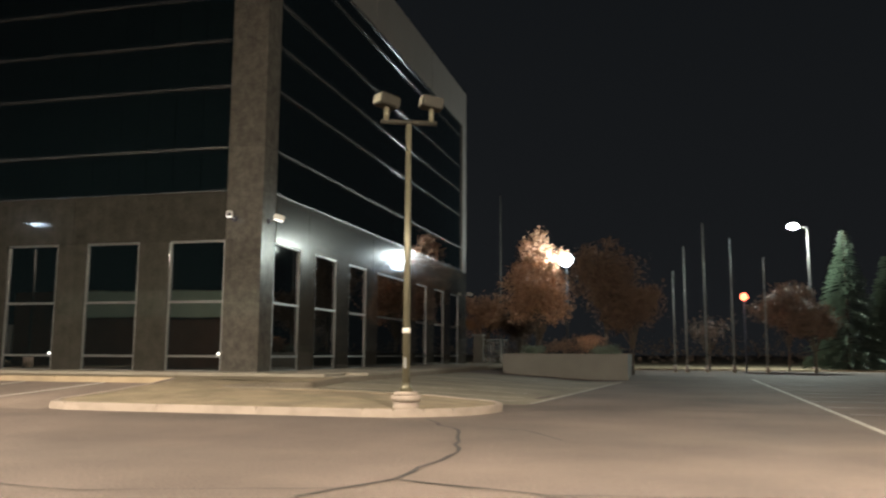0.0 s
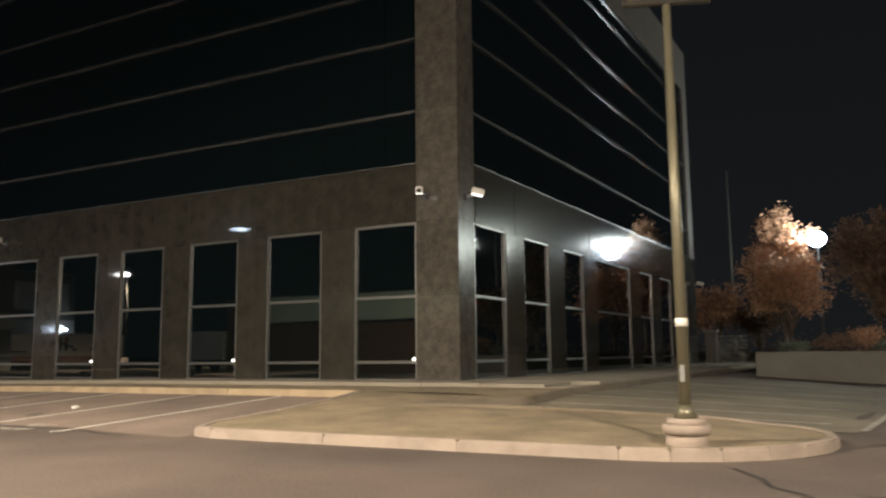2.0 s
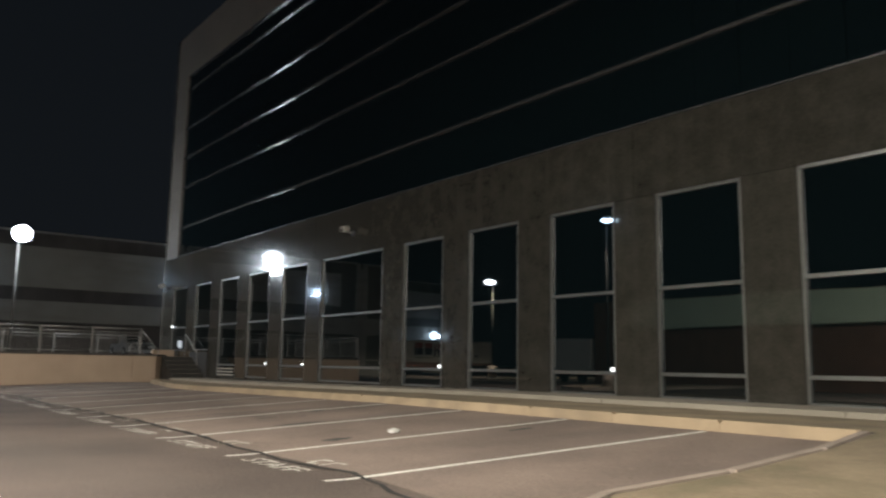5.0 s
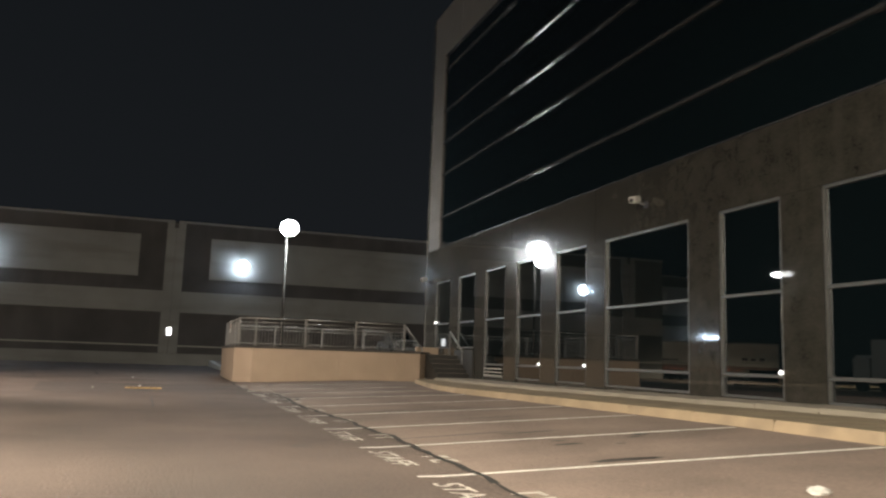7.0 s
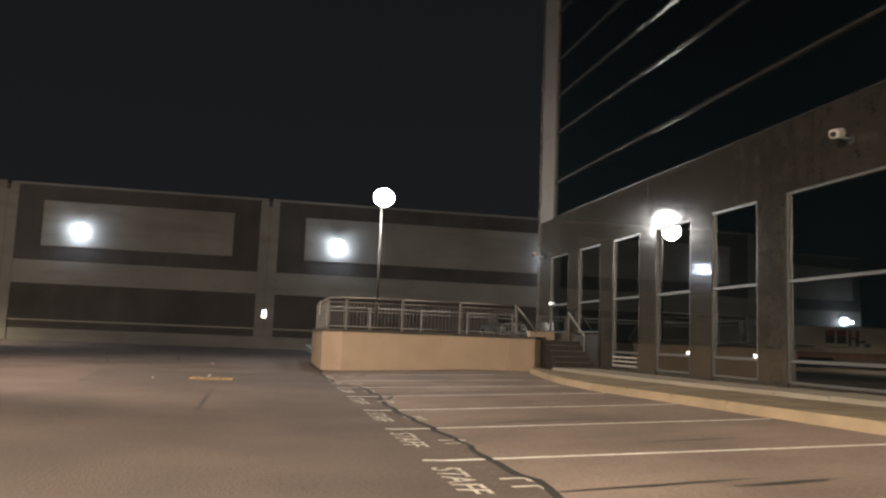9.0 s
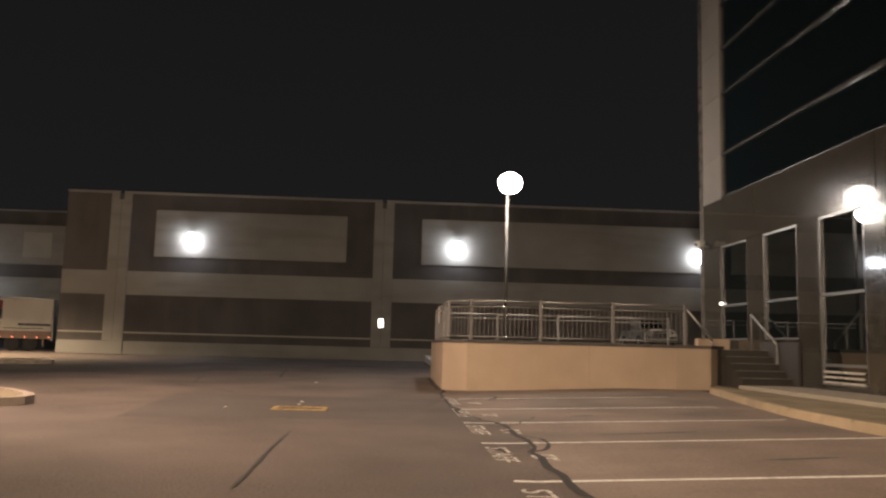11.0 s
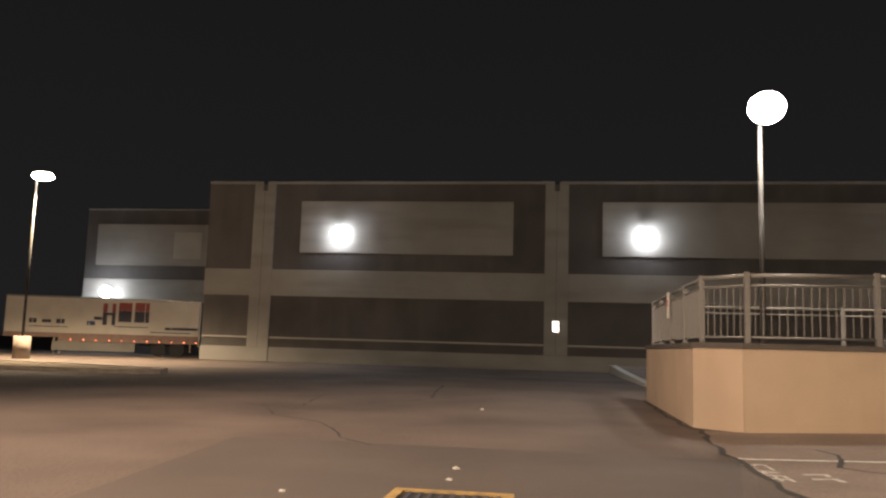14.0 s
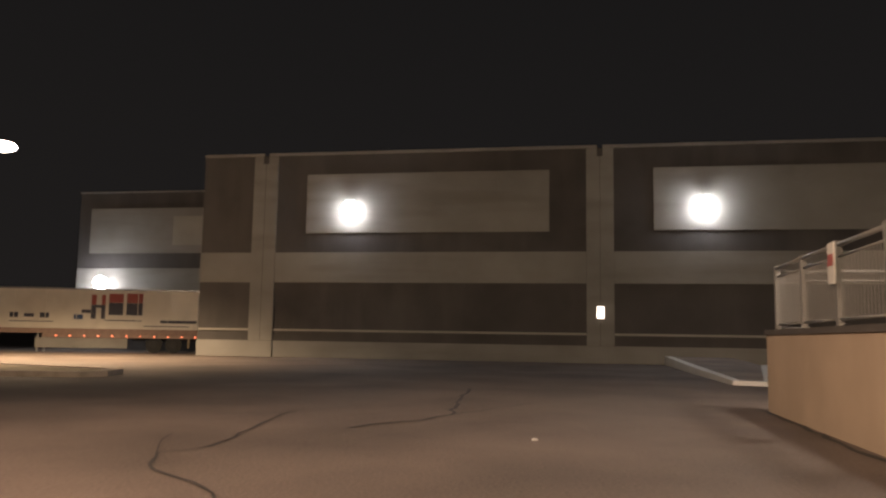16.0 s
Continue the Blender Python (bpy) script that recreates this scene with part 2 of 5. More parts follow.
M = {
    "asphalt": material("asphalt", (0.115, 0.087, 0.072), 0.85, vary=0.55, scale=0.35, bump=0.55, grain=30, fine_weight=1.0, stain=((0.09, 0.076, 0.066), 0.16, 0.5, (0.45, 1.6, 1))),
    "asphalt_bays": material("bay_asphalt", (0.222, 0.170, 0.138), 0.85, vary=0.45, scale=0.5, bump=0.5, grain=34, fine_weight=0.9, stain=((0.12, 0.096, 0.082), 0.35, 0.5, (1.6, 0.5, 1))),
    # worn asphalt whose pale green tone includes headlight and street light
    "asphalt_side": material("side_bay_asphalt", (0.235, 0.205, 0.15), 0.85, vary=0.45, scale=0.5, bump=0.5, grain=34, fine_weight=0.9, stain=((0.14, 0.12, 0.095), 0.3, 0.5)),
    "asphalt_new": material("asphalt_patch", (0.088, 0.071, 0.061), 0.85, vary=0.3, scale=0.5, bump=0.6, grain=50),
    "tar": material("crack_sealer", (0.03, 0.027, 0.025), 0.9, vary=0.2),
    "paint": material("line_paint", (0.78, 0.75, 0.68), 0.7, vary=0.2, scale=2.0, grain=35, stain=((0.2, 0.18, 0.16), 9.0, 0.6)),
    "stencil_paint": material("stencil_paint", (0.54, 0.50, 0.44), 0.75, vary=0.3, scale=3.0, grain=30, stain=((0.22, 0.18, 0.15), 7.5, 0.75)),
    "worn_paint": material("worn_line_paint", (0.42, 0.39, 0.34), 0.75, vary=0.3, scale=2.0, grain=35, stain=((0.17, 0.15, 0.13), 5.0, 0.85)),
    "side_paint": material("faded_line_paint", (0.56, 0.53, 0.46), 0.75, vary=0.3, scale=2.0, grain=35, stain=((0.2, 0.18, 0.15), 5.0, 0.6)),
    "yellow": material("yellow_paint", (0.42, 0.27, 0.09), 0.6, vary=0.25, stain=((0.1, 0.08, 0.06), 8.0, 0.7)),
    "kerb": material("kerb_concrete", (0.35, 0.285, 0.235), 0.85, vary=0.25, scale=1.5, bump=0.4, per_object=0.25, stain=((0.2, 0.16, 0.13), 2.5, 0.5)),
    # kerb concrete coloured darker for stones outside the headlights
    "kerb_shade": material("shaded_kerb", (0.21, 0.175, 0.13), 0.9, vary=0.3, scale=1.5, bump=0.4, per_object=0.25, stain=((0.15, 0.12, 0.09), 2.5, 0.5)),
    "kerb_yellow": material("faded_kerb_paint", (0.37, 0.285, 0.185), 0.8, vary=0.3, scale=1.5, bump=0.4, per_object=0.25, stain=((0.24, 0.19, 0.14), 2.0, 0.6)),
    "fascia": material("green_fascia", (0.66, 0.80, 0.62), 0.6, vary=0.1, scale=0.6),
    "oil": material("oil_stain", (0.05, 0.042, 0.038), 0.7, vary=0.3),
    "walk": material("pavement_concrete", (0.31, 0.275, 0.22), 0.85, vary=0.2, scale=0.8, bump=0.3, per_object=0.2),
    "soil": material("dry_lawn", (0.25, 0.195, 0.125), 0.95, vary=0.45, scale=1.2, bump=0.9, grain=25, stain=((0.16, 0.14, 0.08), 1.5, 0.6)),
    "panel": material("polished_granite", (0.084, 0.077, 0.066), 0.22, spec=0.08, coat=0.5, vary=0.5, scale=3.5, bump=0.0, grain=26, per_object=0.12, fine_weight=0.9, stain=((0.054, 0.048, 0.042), 5.0, 0.4)),
    "panel_plain": material("honed_granite", (0.036, 0.0335, 0.028), 0.16, spec=0.1, coat=0.7, ripple=0.0003, vary=0.45, scale=2.6, grain=24, per_object=0.15, fine_weight=0.8, stain=((0.05, 0.047, 0.041), 1.6, 0.4, (2.2, 2.2, 0.12))),
    "trim_panel": material("pale_end_panel", (0.155, 0.14, 0.128), 0.4, vary=0.12, scale=1.0, grain=20),
    "glass": tinted_glass("tinted_glass", (0.003, 0.006, 0.007), 1.95),
    "glass_low": tinted_glass("lobby_glass", (0.0026, 0.0052, 0.006), 2.05),
    "alu": material("aluminium", (0.215, 0.215, 0.21), 0.38, metal=0.7, vary=0.1),
    "mullion": material("grey_aluminium", (0.22, 0.22, 0.22), 0.26, metal=0.85, vary=0.1),
    "roofing": material("roof_gravel", (0.15, 0.14, 0.13), 0.95, vary=0.2),
    "stucco": material("cream_stucco", (0.395, 0.30, 0.218), 0.85, vary=0.12, scale=1.0, bump=0.3, stain=((0.33, 0.25, 0.18), 0.8, 0.5, (1, 1, 0.25))),
    "slat": material("grey_slat", (0.42, 0.4, 0.36), 0.5, vary=0.15),
    "ledge": material("dark_ledge", (0.075, 0.065, 0.058), 0.8, vary=0.25, scale=2.0, grain=30),
    "dark_step": material("dark_granite_step", (0.03, 0.027, 0.024), 0.6, vary=0.3, scale=2.0, grain=30),
    "rail": material("painted_rail", (0.165, 0.157, 0.147), 0.5, vary=0.08),
    "brick": material("dark_panel", (0.088, 0.081, 0.077), 0.9, vary=0.3, scale=0.35, bump=0.3, grain=20, stain=((0.125, 0.115, 0.107), 0.8, 0.6, (1, 0.8, 0.12))),
    "pale": material("pale_concrete", (0.28, 0.267, 0.245), 0.9, vary=0.22, scale=0.4, bump=0.2, stain=((0.2, 0.185, 0.168), 0.7, 0.6, (1, 0.16, 1.5))),
    "patch": material("pale_patch", (0.38, 0.355, 0.31), 0.9, vary=0.15, scale=0.6),
    "white": material("white_panel", (0.6, 0.58, 0.54), 0.7, vary=0.1, scale=0.6),
    "trailer": material("trailer_skin", (0.70, 0.65, 0.56), 0.4, vary=0.1, scale=0.7, stain=((0.45, 0.4, 0.34), 0.8, 0.35)),
    # tyres and trim, also parts blackened to stand for shade
    "black": material("black_rubber_and_shade", (0.02, 0.02, 0.02), 0.7, vary=0.2),
    "steel": material("galvanised_steel", (0.35, 0.35, 0.34), 0.5, metal=0.6, vary=0.15),
    "pole": material("bronze_pole", (0.17, 0.155, 0.105), 0.35, metal=0.4, vary=0.1),
    "flagpole": material("dull_white_pole", (0.2, 0.2, 0.185), 0.5, vary=0.25, scale=1.0),
    "pole_grey": material("weathered_pole", (0.045, 0.044, 0.042), 0.8, spec=0.2, vary=0.2),
    "olive": material("dark_olive_paint", (0.03, 0.027, 0.021), 0.7, vary=0.2, spec=0.2),
    "dull_glass": material("dusty_lamp_glass", (0.34, 0.33, 0.25), 0.4, vary=0.15),
    "car_paint": material("grey_car_paint", (0.16, 0.16, 0.155), 0.35, metal=0.3, vary=0.1),
    "chrome": material("chrome", (0.8, 0.8, 0.8), 0.32, metal=1.0, vary=0.05),
    "red": material("red_paint", (0.36, 0.075, 0.06), 0.5, vary=0.1),
    "ink": material("dark_print", (0.06, 0.06, 0.08), 0.6, vary=0.1),
    "blue_print": material("blue_print", (0.06, 0.10, 0.2), 0.6, vary=0.1),
    "rail_cover": material("dull_red_rail", (0.30, 0.2, 0.16), 0.6, vary=0.2),
    "brown": material("brown_brick", (0.16, 0.085, 0.055), 0.9, vary=0.25, scale=1.0, bump=0.3),
    "bark": material("bark", (0.10, 0.075, 0.055), 0.95, vary=0.35, scale=6, bump=0.8),
    "leaf_orange": material("autumn_leaf", (0.44, 0.25, 0.15), 0.7, vary=0.55, scale=0.8, per_object=0.5, island=True),
    "leaf_brown": material("brown_leaf", (0.17, 0.108, 0.075), 0.75, vary=0.55, scale=0.8, per_object=0.5, island=True),
    "needle": material("blue_spruce_needle", (0.17, 0.21, 0.165), 0.8, vary=0.5, scale=1.0, per_object=0.5, island=True),
    "planter": material("planter_concrete", (0.16, 0.15, 0.132), 0.9, vary=0.2, scale=0.8, bump=0.4, stain=((0.14, 0.13, 0.11), 0.7, 0.4, (1, 1, 0.4))),
    "far": material("room_shade", (0.03, 0.03, 0.03), 0.9, vary=0.3, scale=0.2),
    "cool_glow": glow("cool_lamp", COOL, 14),
    "box_glow": glow("shoebox_lamp", (0.8, 0.95, 1.0), 30),
    "neutral_glow": glow("neutral_lamp", (1.0, 0.95, 0.88), 30),
    "sodium_glow": glow("sodium_lamp", (1.0, 0.93, 0.78), 30),
    "red_glow": glow("red_lamp", (1.0, 0.13, 0.05), 5),
    "sign_glow": glow("lit_sign", (1.0, 0.93, 0.82), 1.6),
    "dim_glow": glow("reflector_glow", (1.0, 0.92, 0.8), 1.5),
    "marker_glow": glow("marker_lamp", (1.0, 0.25, 0.12), 1.4),
}

# ---- mesh helpers ----


def box(bm, x0, x1, y0, y1, z0, z1, bevel=0.0):
    v = [bm.verts.new((x, y, z)) for x in (x0, x1) for y in (y0, y1) for z in (z0, z1)]
    faces = [bm.faces.new([v[i] for i in f]) for f in ((0, 1, 3, 2), (4, 6, 7, 5), (0, 4, 5, 1), (2, 3, 7, 6), (0, 2, 6, 4), (1, 5, 7, 3))]
    if bevel:
        edges = list({e for f in faces for e in f.edges})
        bmesh.ops.bevel(bm, geom=edges, offset=bevel, segments=2, affect="EDGES")
    return bm


def tube(bm, a, b, r0, r1=None, sides=10, caps=True):
    a, b = Vector(a), Vector(b)
    r1 = r0 if r1 is None else r1
    q = (b - a).to_track_quat("Z", "Y")
    rings = []
    for c, r in ((a, r0), (b, r1)):
        rings.append([bm.verts.new(c + q @ Vector((r * math.cos(2 * math.pi * i / sides), r * math.sin(2 * math.pi * i / sides), 0))) for i in range(sides)])
    for i in range(sides):
        f = bm.faces.new((rings[0][i], rings[0][(i + 1) % sides], rings[1][(i + 1) % sides], rings[1][i]))
        f.smooth = sides > 6
    if caps:
        bm.faces.new(rings[0][::-1])
        bm.faces.new(rings[1])
    return bm


def prism(bm, outline, z0, z1, top=None):
    """A closed outline of (x, y), pulled up from z0 to z1 (numbers or functions of x and y)."""
    f0 = z0 if callable(z0) else (lambda x, y: z0)
    f1 = z1 if callable(z1) else (lambda x, y: z1)
    lo = [bm.verts.new((x, y, f0(x, y))) for x, y in outline]
    hi = [bm.verts.new((x, y, f1(x, y))) for x, y in outline]
    k = len(outline)
    for i in range(k):
        bm.faces.new((lo[i], lo[(i + 1) % k], hi[(i + 1) % k], hi[i]))
    bm.faces.new(hi)
    bm.faces.new(lo[::-1])
    bmesh.ops.recalc_face_normals(bm, faces=bm.faces)
    return bm


def mesh_of(name, bm, mat):
    me = bpy.data.meshes.new(name)
    bmesh.ops.recalc_face_normals(bm, faces=bm.faces)
    bm.to_mesh(me)
    bm.free()
    me.materials.append(mat)
    return me


def place_of(ob):
    return Vector(ob.location) + (place_of(ob.parent) if ob.parent else Vector((0, 0, 0)))


def part(name, bm, mat, parent, label="", at=None):
    """Links a bmesh in world coordinates, or a shared mesh set at a place, as one mesh under a thing or part."""
    home = place_of(parent)
    if isinstance(bm, bmesh.types.BMesh):
        bmesh.ops.translate(bm, verts=bm.verts, vec=-home)
        bm = mesh_of(name, bm, mat)
    ob = new(name, bm)
    ob.parent = parent
    if at is not None:
        ob.location = Vector(at) - home
    return tagged(ob, label)


def thing(name, place, label, category, group="", kind=""):
    ob = new(name)
    ob.location = place
    return tagged(ob, label, category, group, kind)


def setting(name, bm, mat, label="", category=""):
    ob = new(name, mesh_of(name, bm, mat))
    return tagged(ob, label, category, "", "structure")


B = bmesh.new

# ---- ground ----


def ground_z(x, y):
    """The lot falls away from the office building."""
    d = math.hypot(max(0.0, x + 14.76), max(0.0, 25.94 - y)) if y < 58 else 99
    if x < -49.2:
        d = max(d, 9.5 * min(1.0, (-49.2 - x) / 3))
    rise = 0.35 * (1 - 0.4 * min(1.0, max(0.0, (-25 - x) / 15)))
    return rise * (1 - min(1.0, max(0.0, (d - 4.3) / 5.2)))


def spread_axis(lo, hi, step):
    core = [lo + step * i for i in range(int((hi - lo) / step) + 1)]
    return [-2500 + lo, -600 + lo, -150 + lo, -40 + lo] + core + [hi + 40, hi + 150, hi + 600, hi + 2500]


def sheet(xs, ys, lift, f):
    bm = B()
    rows = [[bm.verts.new((x, y, f(x, y) + lift)) for x in xs] for y in ys]
    for j in range(len(ys) - 1):
        for i in range(len(xs) - 1):
            bm.faces.new((rows[j][i], rows[j][i + 1], rows[j + 1][i + 1], rows[j + 1][i]))
    return bm


setting("ground", sheet(spread_axis(-100, 40, 1.0), spread_axis(-40, 80, 0.2), 0.0, ground_z), M["asphalt"], "worn grey-brown asphalt of the car park", "ground")


def ribbon(points, width, lift, f=ground_z, wobble=0.0, seed=1):
    """A strip laid along a line of (x, y) on the ground."""
    rnd = random.Random(seed)
    fine = []
    for (ax, ay), (bx, by) in zip(points, points[1:]):
        n = max(1, int(math.hypot(bx - ax, by - ay) / 0.25))
        for i in range(n):
            fine.append((ax + (bx - ax) * i / n, ay + (by - ay) * i / n))
    fine.append(points[-1])
    bm = B()
    prev = None
    for i, (x, y) in enumerate(fine):
        ax, ay = fine[max(0, i - 1)]
        bx, by = fine[min(len(fine) - 1, i + 1)]
        l = math.hypot(bx - ax, by - ay) or 1
        nx, ny = -(by - ay) / l, (bx - ax) / l
        w = width / 2 * (1 + wobble * rnd.uniform(-1, 1))
        sx, sy = (nx * wobble * width * rnd.uniform(-1, 1), ny * wobble * width * rnd.uniform(-1, 1))
        pair = [bm.verts.new((x + sx + s * nx * w, y + sy + s * ny * w, f(x, y) + lift)) for s in (1, -1)]
        if prev:
            bm.faces.new((prev[0], prev[1], pair[1], pair[0]))
        prev = pair
    return bm


# ---- office building ----
WX, WY = -14.76, 25.94            # corner of the two facades
FAR_X, FAR_Y = -53.55, 54.3
SKEW = radians(-1.38)             # the side facade is not quite square to the front
BASE, HEAD, BAND, GLASS_TOP, ROOF = 0.55, 4.86, 6.48, 16.28, 18.75
LINES = [8.0, 10.13, 11.75, 13.35, 15.48]
SILL, TRANSOM = 1.05, 2.83
P = 3.2
office = thing("office_building", (WX, WY, BASE), "five-storey office block of grey aggregate panels and dark glass bands", "building")

# openings of the ground floor: front by x, side by y
front = [(-18.1 - P * k, -16.06 - P * k) for k in range(5)] + [(-36.17, -32.08)] + [(-39.36 - P * k, -37.29 - P * k) for k in range(5)]
side = [(26.88, 28.93), (30.25, 32.3), (33.65, 35.7), (37.1, 41.6), (43.1, 45.1), (46.62, 48.7), (50.2, 52.25)]
front.sort()


def on_front(bm, a0, a1, d0, d1, z0, z1, bevel=0.0):
    """A block on the front facade: a along x, d outwards from the wall plane."""
    return box(bm, a0, a1, WY - d1, WY - d0, z0, z1, bevel)


def on_side(bm, a0, a1, d0, d1, z0, z1, bevel=0.0):
    box(bm, WX + d0, WX + d1, a0, a1, z0, z1, bevel)
    bmesh.ops.rotate(bm, verts=bm.verts, cent=(WX, WY, 0), matrix=Matrix.Rotation(SKEW, 3, "Z"))
    return bm


def side_point(y, out=0.0, z=0.0):
    """A place on the side facade: y along it, out from it."""
    v = Matrix.Rotation(SKEW, 3, "Z") @ Vector((out, y - WY, 0))
    return (WX + v.x, WY + v.y, z)


FACES = [(on_front, front, FAR_X, -16.06, -51.95), (on_side, side, 26.94, FAR_Y, 53.25)]
for put, holes, a, b, c in FACES:
    is_front = put is on_front
    lo, hi = (FAR_X, WX - 1.3) if is_front else (WY + 1.0, FAR_Y)
    edges = [lo] + [v for h in holes for v in h] + [hi]
    for i in range(0, len(edges), 2):
        if edges[i + 1] - edges[i] > 0.05:
            part("pier", put(B(), edges[i], edges[i + 1], -0.35, 0.0, BASE - 0.3, HEAD, 0.012), M["panel_plain"], office)
    # spandrel in panels with open joints
    cuts = [lo] + [(x0[1] + x1[0]) / 2 for x0, x1 in zip(holes[:-1:2], holes[1::2])] + [hi]
    for s0, s1 in zip(cuts, cuts[1:]):
        part("spandrel_panel", put(B(), s0 + 0.006, s1 - 0.006, -0.35, 0.0, HEAD + 0.004, BAND, 0.012), M["panel_plain"], office)
        part("parapet_panel", put(B(), s0 + 0.006, s1 - 0.006, -0.35, 0.0, GLASS_TOP, ROOF, 0.012), M["trim_panel"], office)
    # far end pier of the glass bands
    e0, e1 = (FAR_X, -51.95) if is_front else (53.25, FAR_Y)
    zs = [BAND] + LINES + [GLASS_TOP]
    for z0, z1 in zip(zs, zs[1:]):
        part("end_pier", put(B(), e0, e1, -0.35, 0.0, z0 + 0.006, z1 - 0.006, 0.012), M["trim_panel"], office)
    # curtain wall
    g0, g1 = (-51.95, WX - 1.3) if is_front else (WY + 1.0, 53.25)
    n = round((g1 - g0) / (P / 3))
    step = (g1 - g0) / n
    for z0, z1 in zip(zs, zs[1:]):
        pane = mesh_of("pane", box(B(), 0.004, step - 0.008, -0.012, 0.012, 0, z1 - z0) if is_front else box(B(), -0.012, 0.012, 0.004, step - 0.008, 0, z1 - z0), M["glass"])
        for k in range(n):
            spot = (g0 + step * k, WY + 0.10, z0) if is_front else side_point(g0 + step * k, -0.10, z0)
            ob = part("pane", pane, None, office, at=spot)
            ob.rotation_euler = (random.gauss(0, 0.0012), random.gauss(0, 0.0005), random.gauss(0, 0.0012) + (0 if is_front else SKEW))
    for z in LINES:
        part("mullion", put(B(), g0, g1, -0.09, -0.02, z - 0.045, z + 0.045, 0.01), M["mullion"], office, "long thin aluminium rail")
    part("sill_rail", put(B(), g0, g1, -0.09, 0.01, BAND + 0.004, BAND + 0.05), M["mullion"], office)
    part("head_rail", put(B(), g0, g1, -0.09, -0.01, GLASS_TOP - 0.06, GLASS_TOP - 0.004), M["mullion"], office)
    # ground floor windows
    for h0, h1 in holes:
        foot = 1.7 if is_front and h1 < -46.5 else BASE
        part("plinth", put(B(), h0 + 0.003, h1 - 0.003, -0.34, -0.05, BASE - 0.35, foot - 0.004), M["panel_plain"], office)
        pane = part("window", put(B(), h0 + 0.02, h1 - 0.02, -0.1, -0.08, foot, HEAD - 0.02), M["glass_low"], office)
        bars = [(h0, h1, HEAD - 0.065, HEAD - 0.002), (h0, h1, TRANSOM - 0.037, TRANSOM + 0.037), (h0, h1, foot, foot + 0.055), (h0 + 0.001, h0 + 0.055, foot, HEAD), (h1 - 0.055, h1 - 0.001, foot, HEAD)]
        if foot == BASE:
            bars.append((h0, h1, SILL - 0.037, SILL + 0.037))
        for f0, f1, z0, z1 in bars:
            part("frame", put(B(), f0, f1, -0.12, -0.02, z0, z1, 0.006), M["alu"], pane)
# the corner pier, in storey-high blocks
zs = [BASE - 0.3, TRANSOM, HEAD, BAND] + LINES + [GLASS_TOP]
for z0, z1 in zip(zs, zs[1:]):
    part("corner_pier", box(B(), WX - 1.3, WX, WY, WY + 1.0, z0 + 0.002, z1 - 0.002, 0.005), M["panel"], office)
part("corner_pier", box(B(), WX - 1.3, WX, WY, WY + 1.0, GLASS_TOP + 0.002, ROOF, 0.005), M["panel"], office)
part("roof", box(B(), FAR_X, WX - 0.4, WY + 0.4, FAR_Y, ROOF - 0.5, ROOF - 0.2), M["roofing"], office)
part("back_wall", box(B(), FAR_X, WX, FAR_Y + 0.01, FAR_Y + 0.35, BASE - 0.3, ROOF), M["panel"], office)
part("end_wall", box(B(), FAR_X - 0.35, FAR_X - 0.01, WY, FAR_Y, BASE - 0.3, ROOF), M["panel"], office)
# one solid box, its dark colour standing for the shade of unlit rooms
part("core", box(B(), FAR_X + 0.5, WX - 0.8, WY + 0.8, FAR_Y - 0.5, BASE, ROOF - 0.6), M["far"], office, "solid block coloured dark for the unlit rooms behind the glass")

# pavement along both facades, in slabs
pavement = thing("pavement", (WX, WY, 0.5), "pale concrete pavement along the office walls", "pavement", kind="structure")
KERB_Y, KERB_X = 21.65, -11.2
k = 0
x = -47.0
while x < KERB_X + 0.04:
    x1 = min(x + 1.6, KERB_X + 0.14)
    part("slab", box(B(), x + 0.006, x1 - 0.006, 24.3, WY + 0.1, 0.1, ground_z(x + 0.8, 22) + 0.22, 0.01), M["walk"], pavement)
    x = x1
y = WY + 0.1
while y < 57:
    y1 = min(y + 1.6, 57.5)
    part("slab", box(B(), WX - 0.1, KERB_X + 0.14, y + 0.006, y1 - 0.006, 0.30, 0.57, 0.01), M["walk"], pavement)
    y = y1
EDGE = [(-49.0, 24.2), (-46.6, 23.5), (-43.0, 22.75), (-39.5, 22.1), (-37.0, KERB_Y + 0.15), (KERB_X + 0.13, KERB_Y + 0.15)]


def along(line, x):
    """The y of a line of (x, y), in order of x."""
    for (ax, ay), (bx, by) in zip(line, line[1:]):
        if ax <= x <= bx:
            return ay + (by - ay) * (x - ax) / (bx - ax)
    return line[-1][1]


def strip(x0, x1, n, low, high, rows, f):
    """A sheet between two lines that run along x."""
    bm = B()
    prev = None
    for i in range(n + 1):
        x = x0 + (x1 - x0) * i / n
        a, b = low(x), high(x)
        row = [bm.verts.new((x, a + (b - a) * k / rows, f(x, a + (b - a) * k / rows))) for k in range(rows + 1)]
        if prev:
            for k in range(rows):
                bm.faces.new((prev[k], row[k], row[k + 1], prev[k + 1]))
        prev = row
    return bm


verge = setting("verge", strip(-49.0, KERB_X + 0.13, 76, lambda x: along(EDGE, x), lambda x: 24.29, 10, lambda x, y: ground_z(x, y) + 0.13 + 0.012 * noise.noise((x, y, 0))), M["soil"], "strip of dry brown lawn beside the pavement", "lawn")

# kerb stones: front row, then round the island and up the side
kerb = thing("kerb", (-20, KERB_Y, 0.4), "worn pale concrete kerb", "kerb", kind="structure")


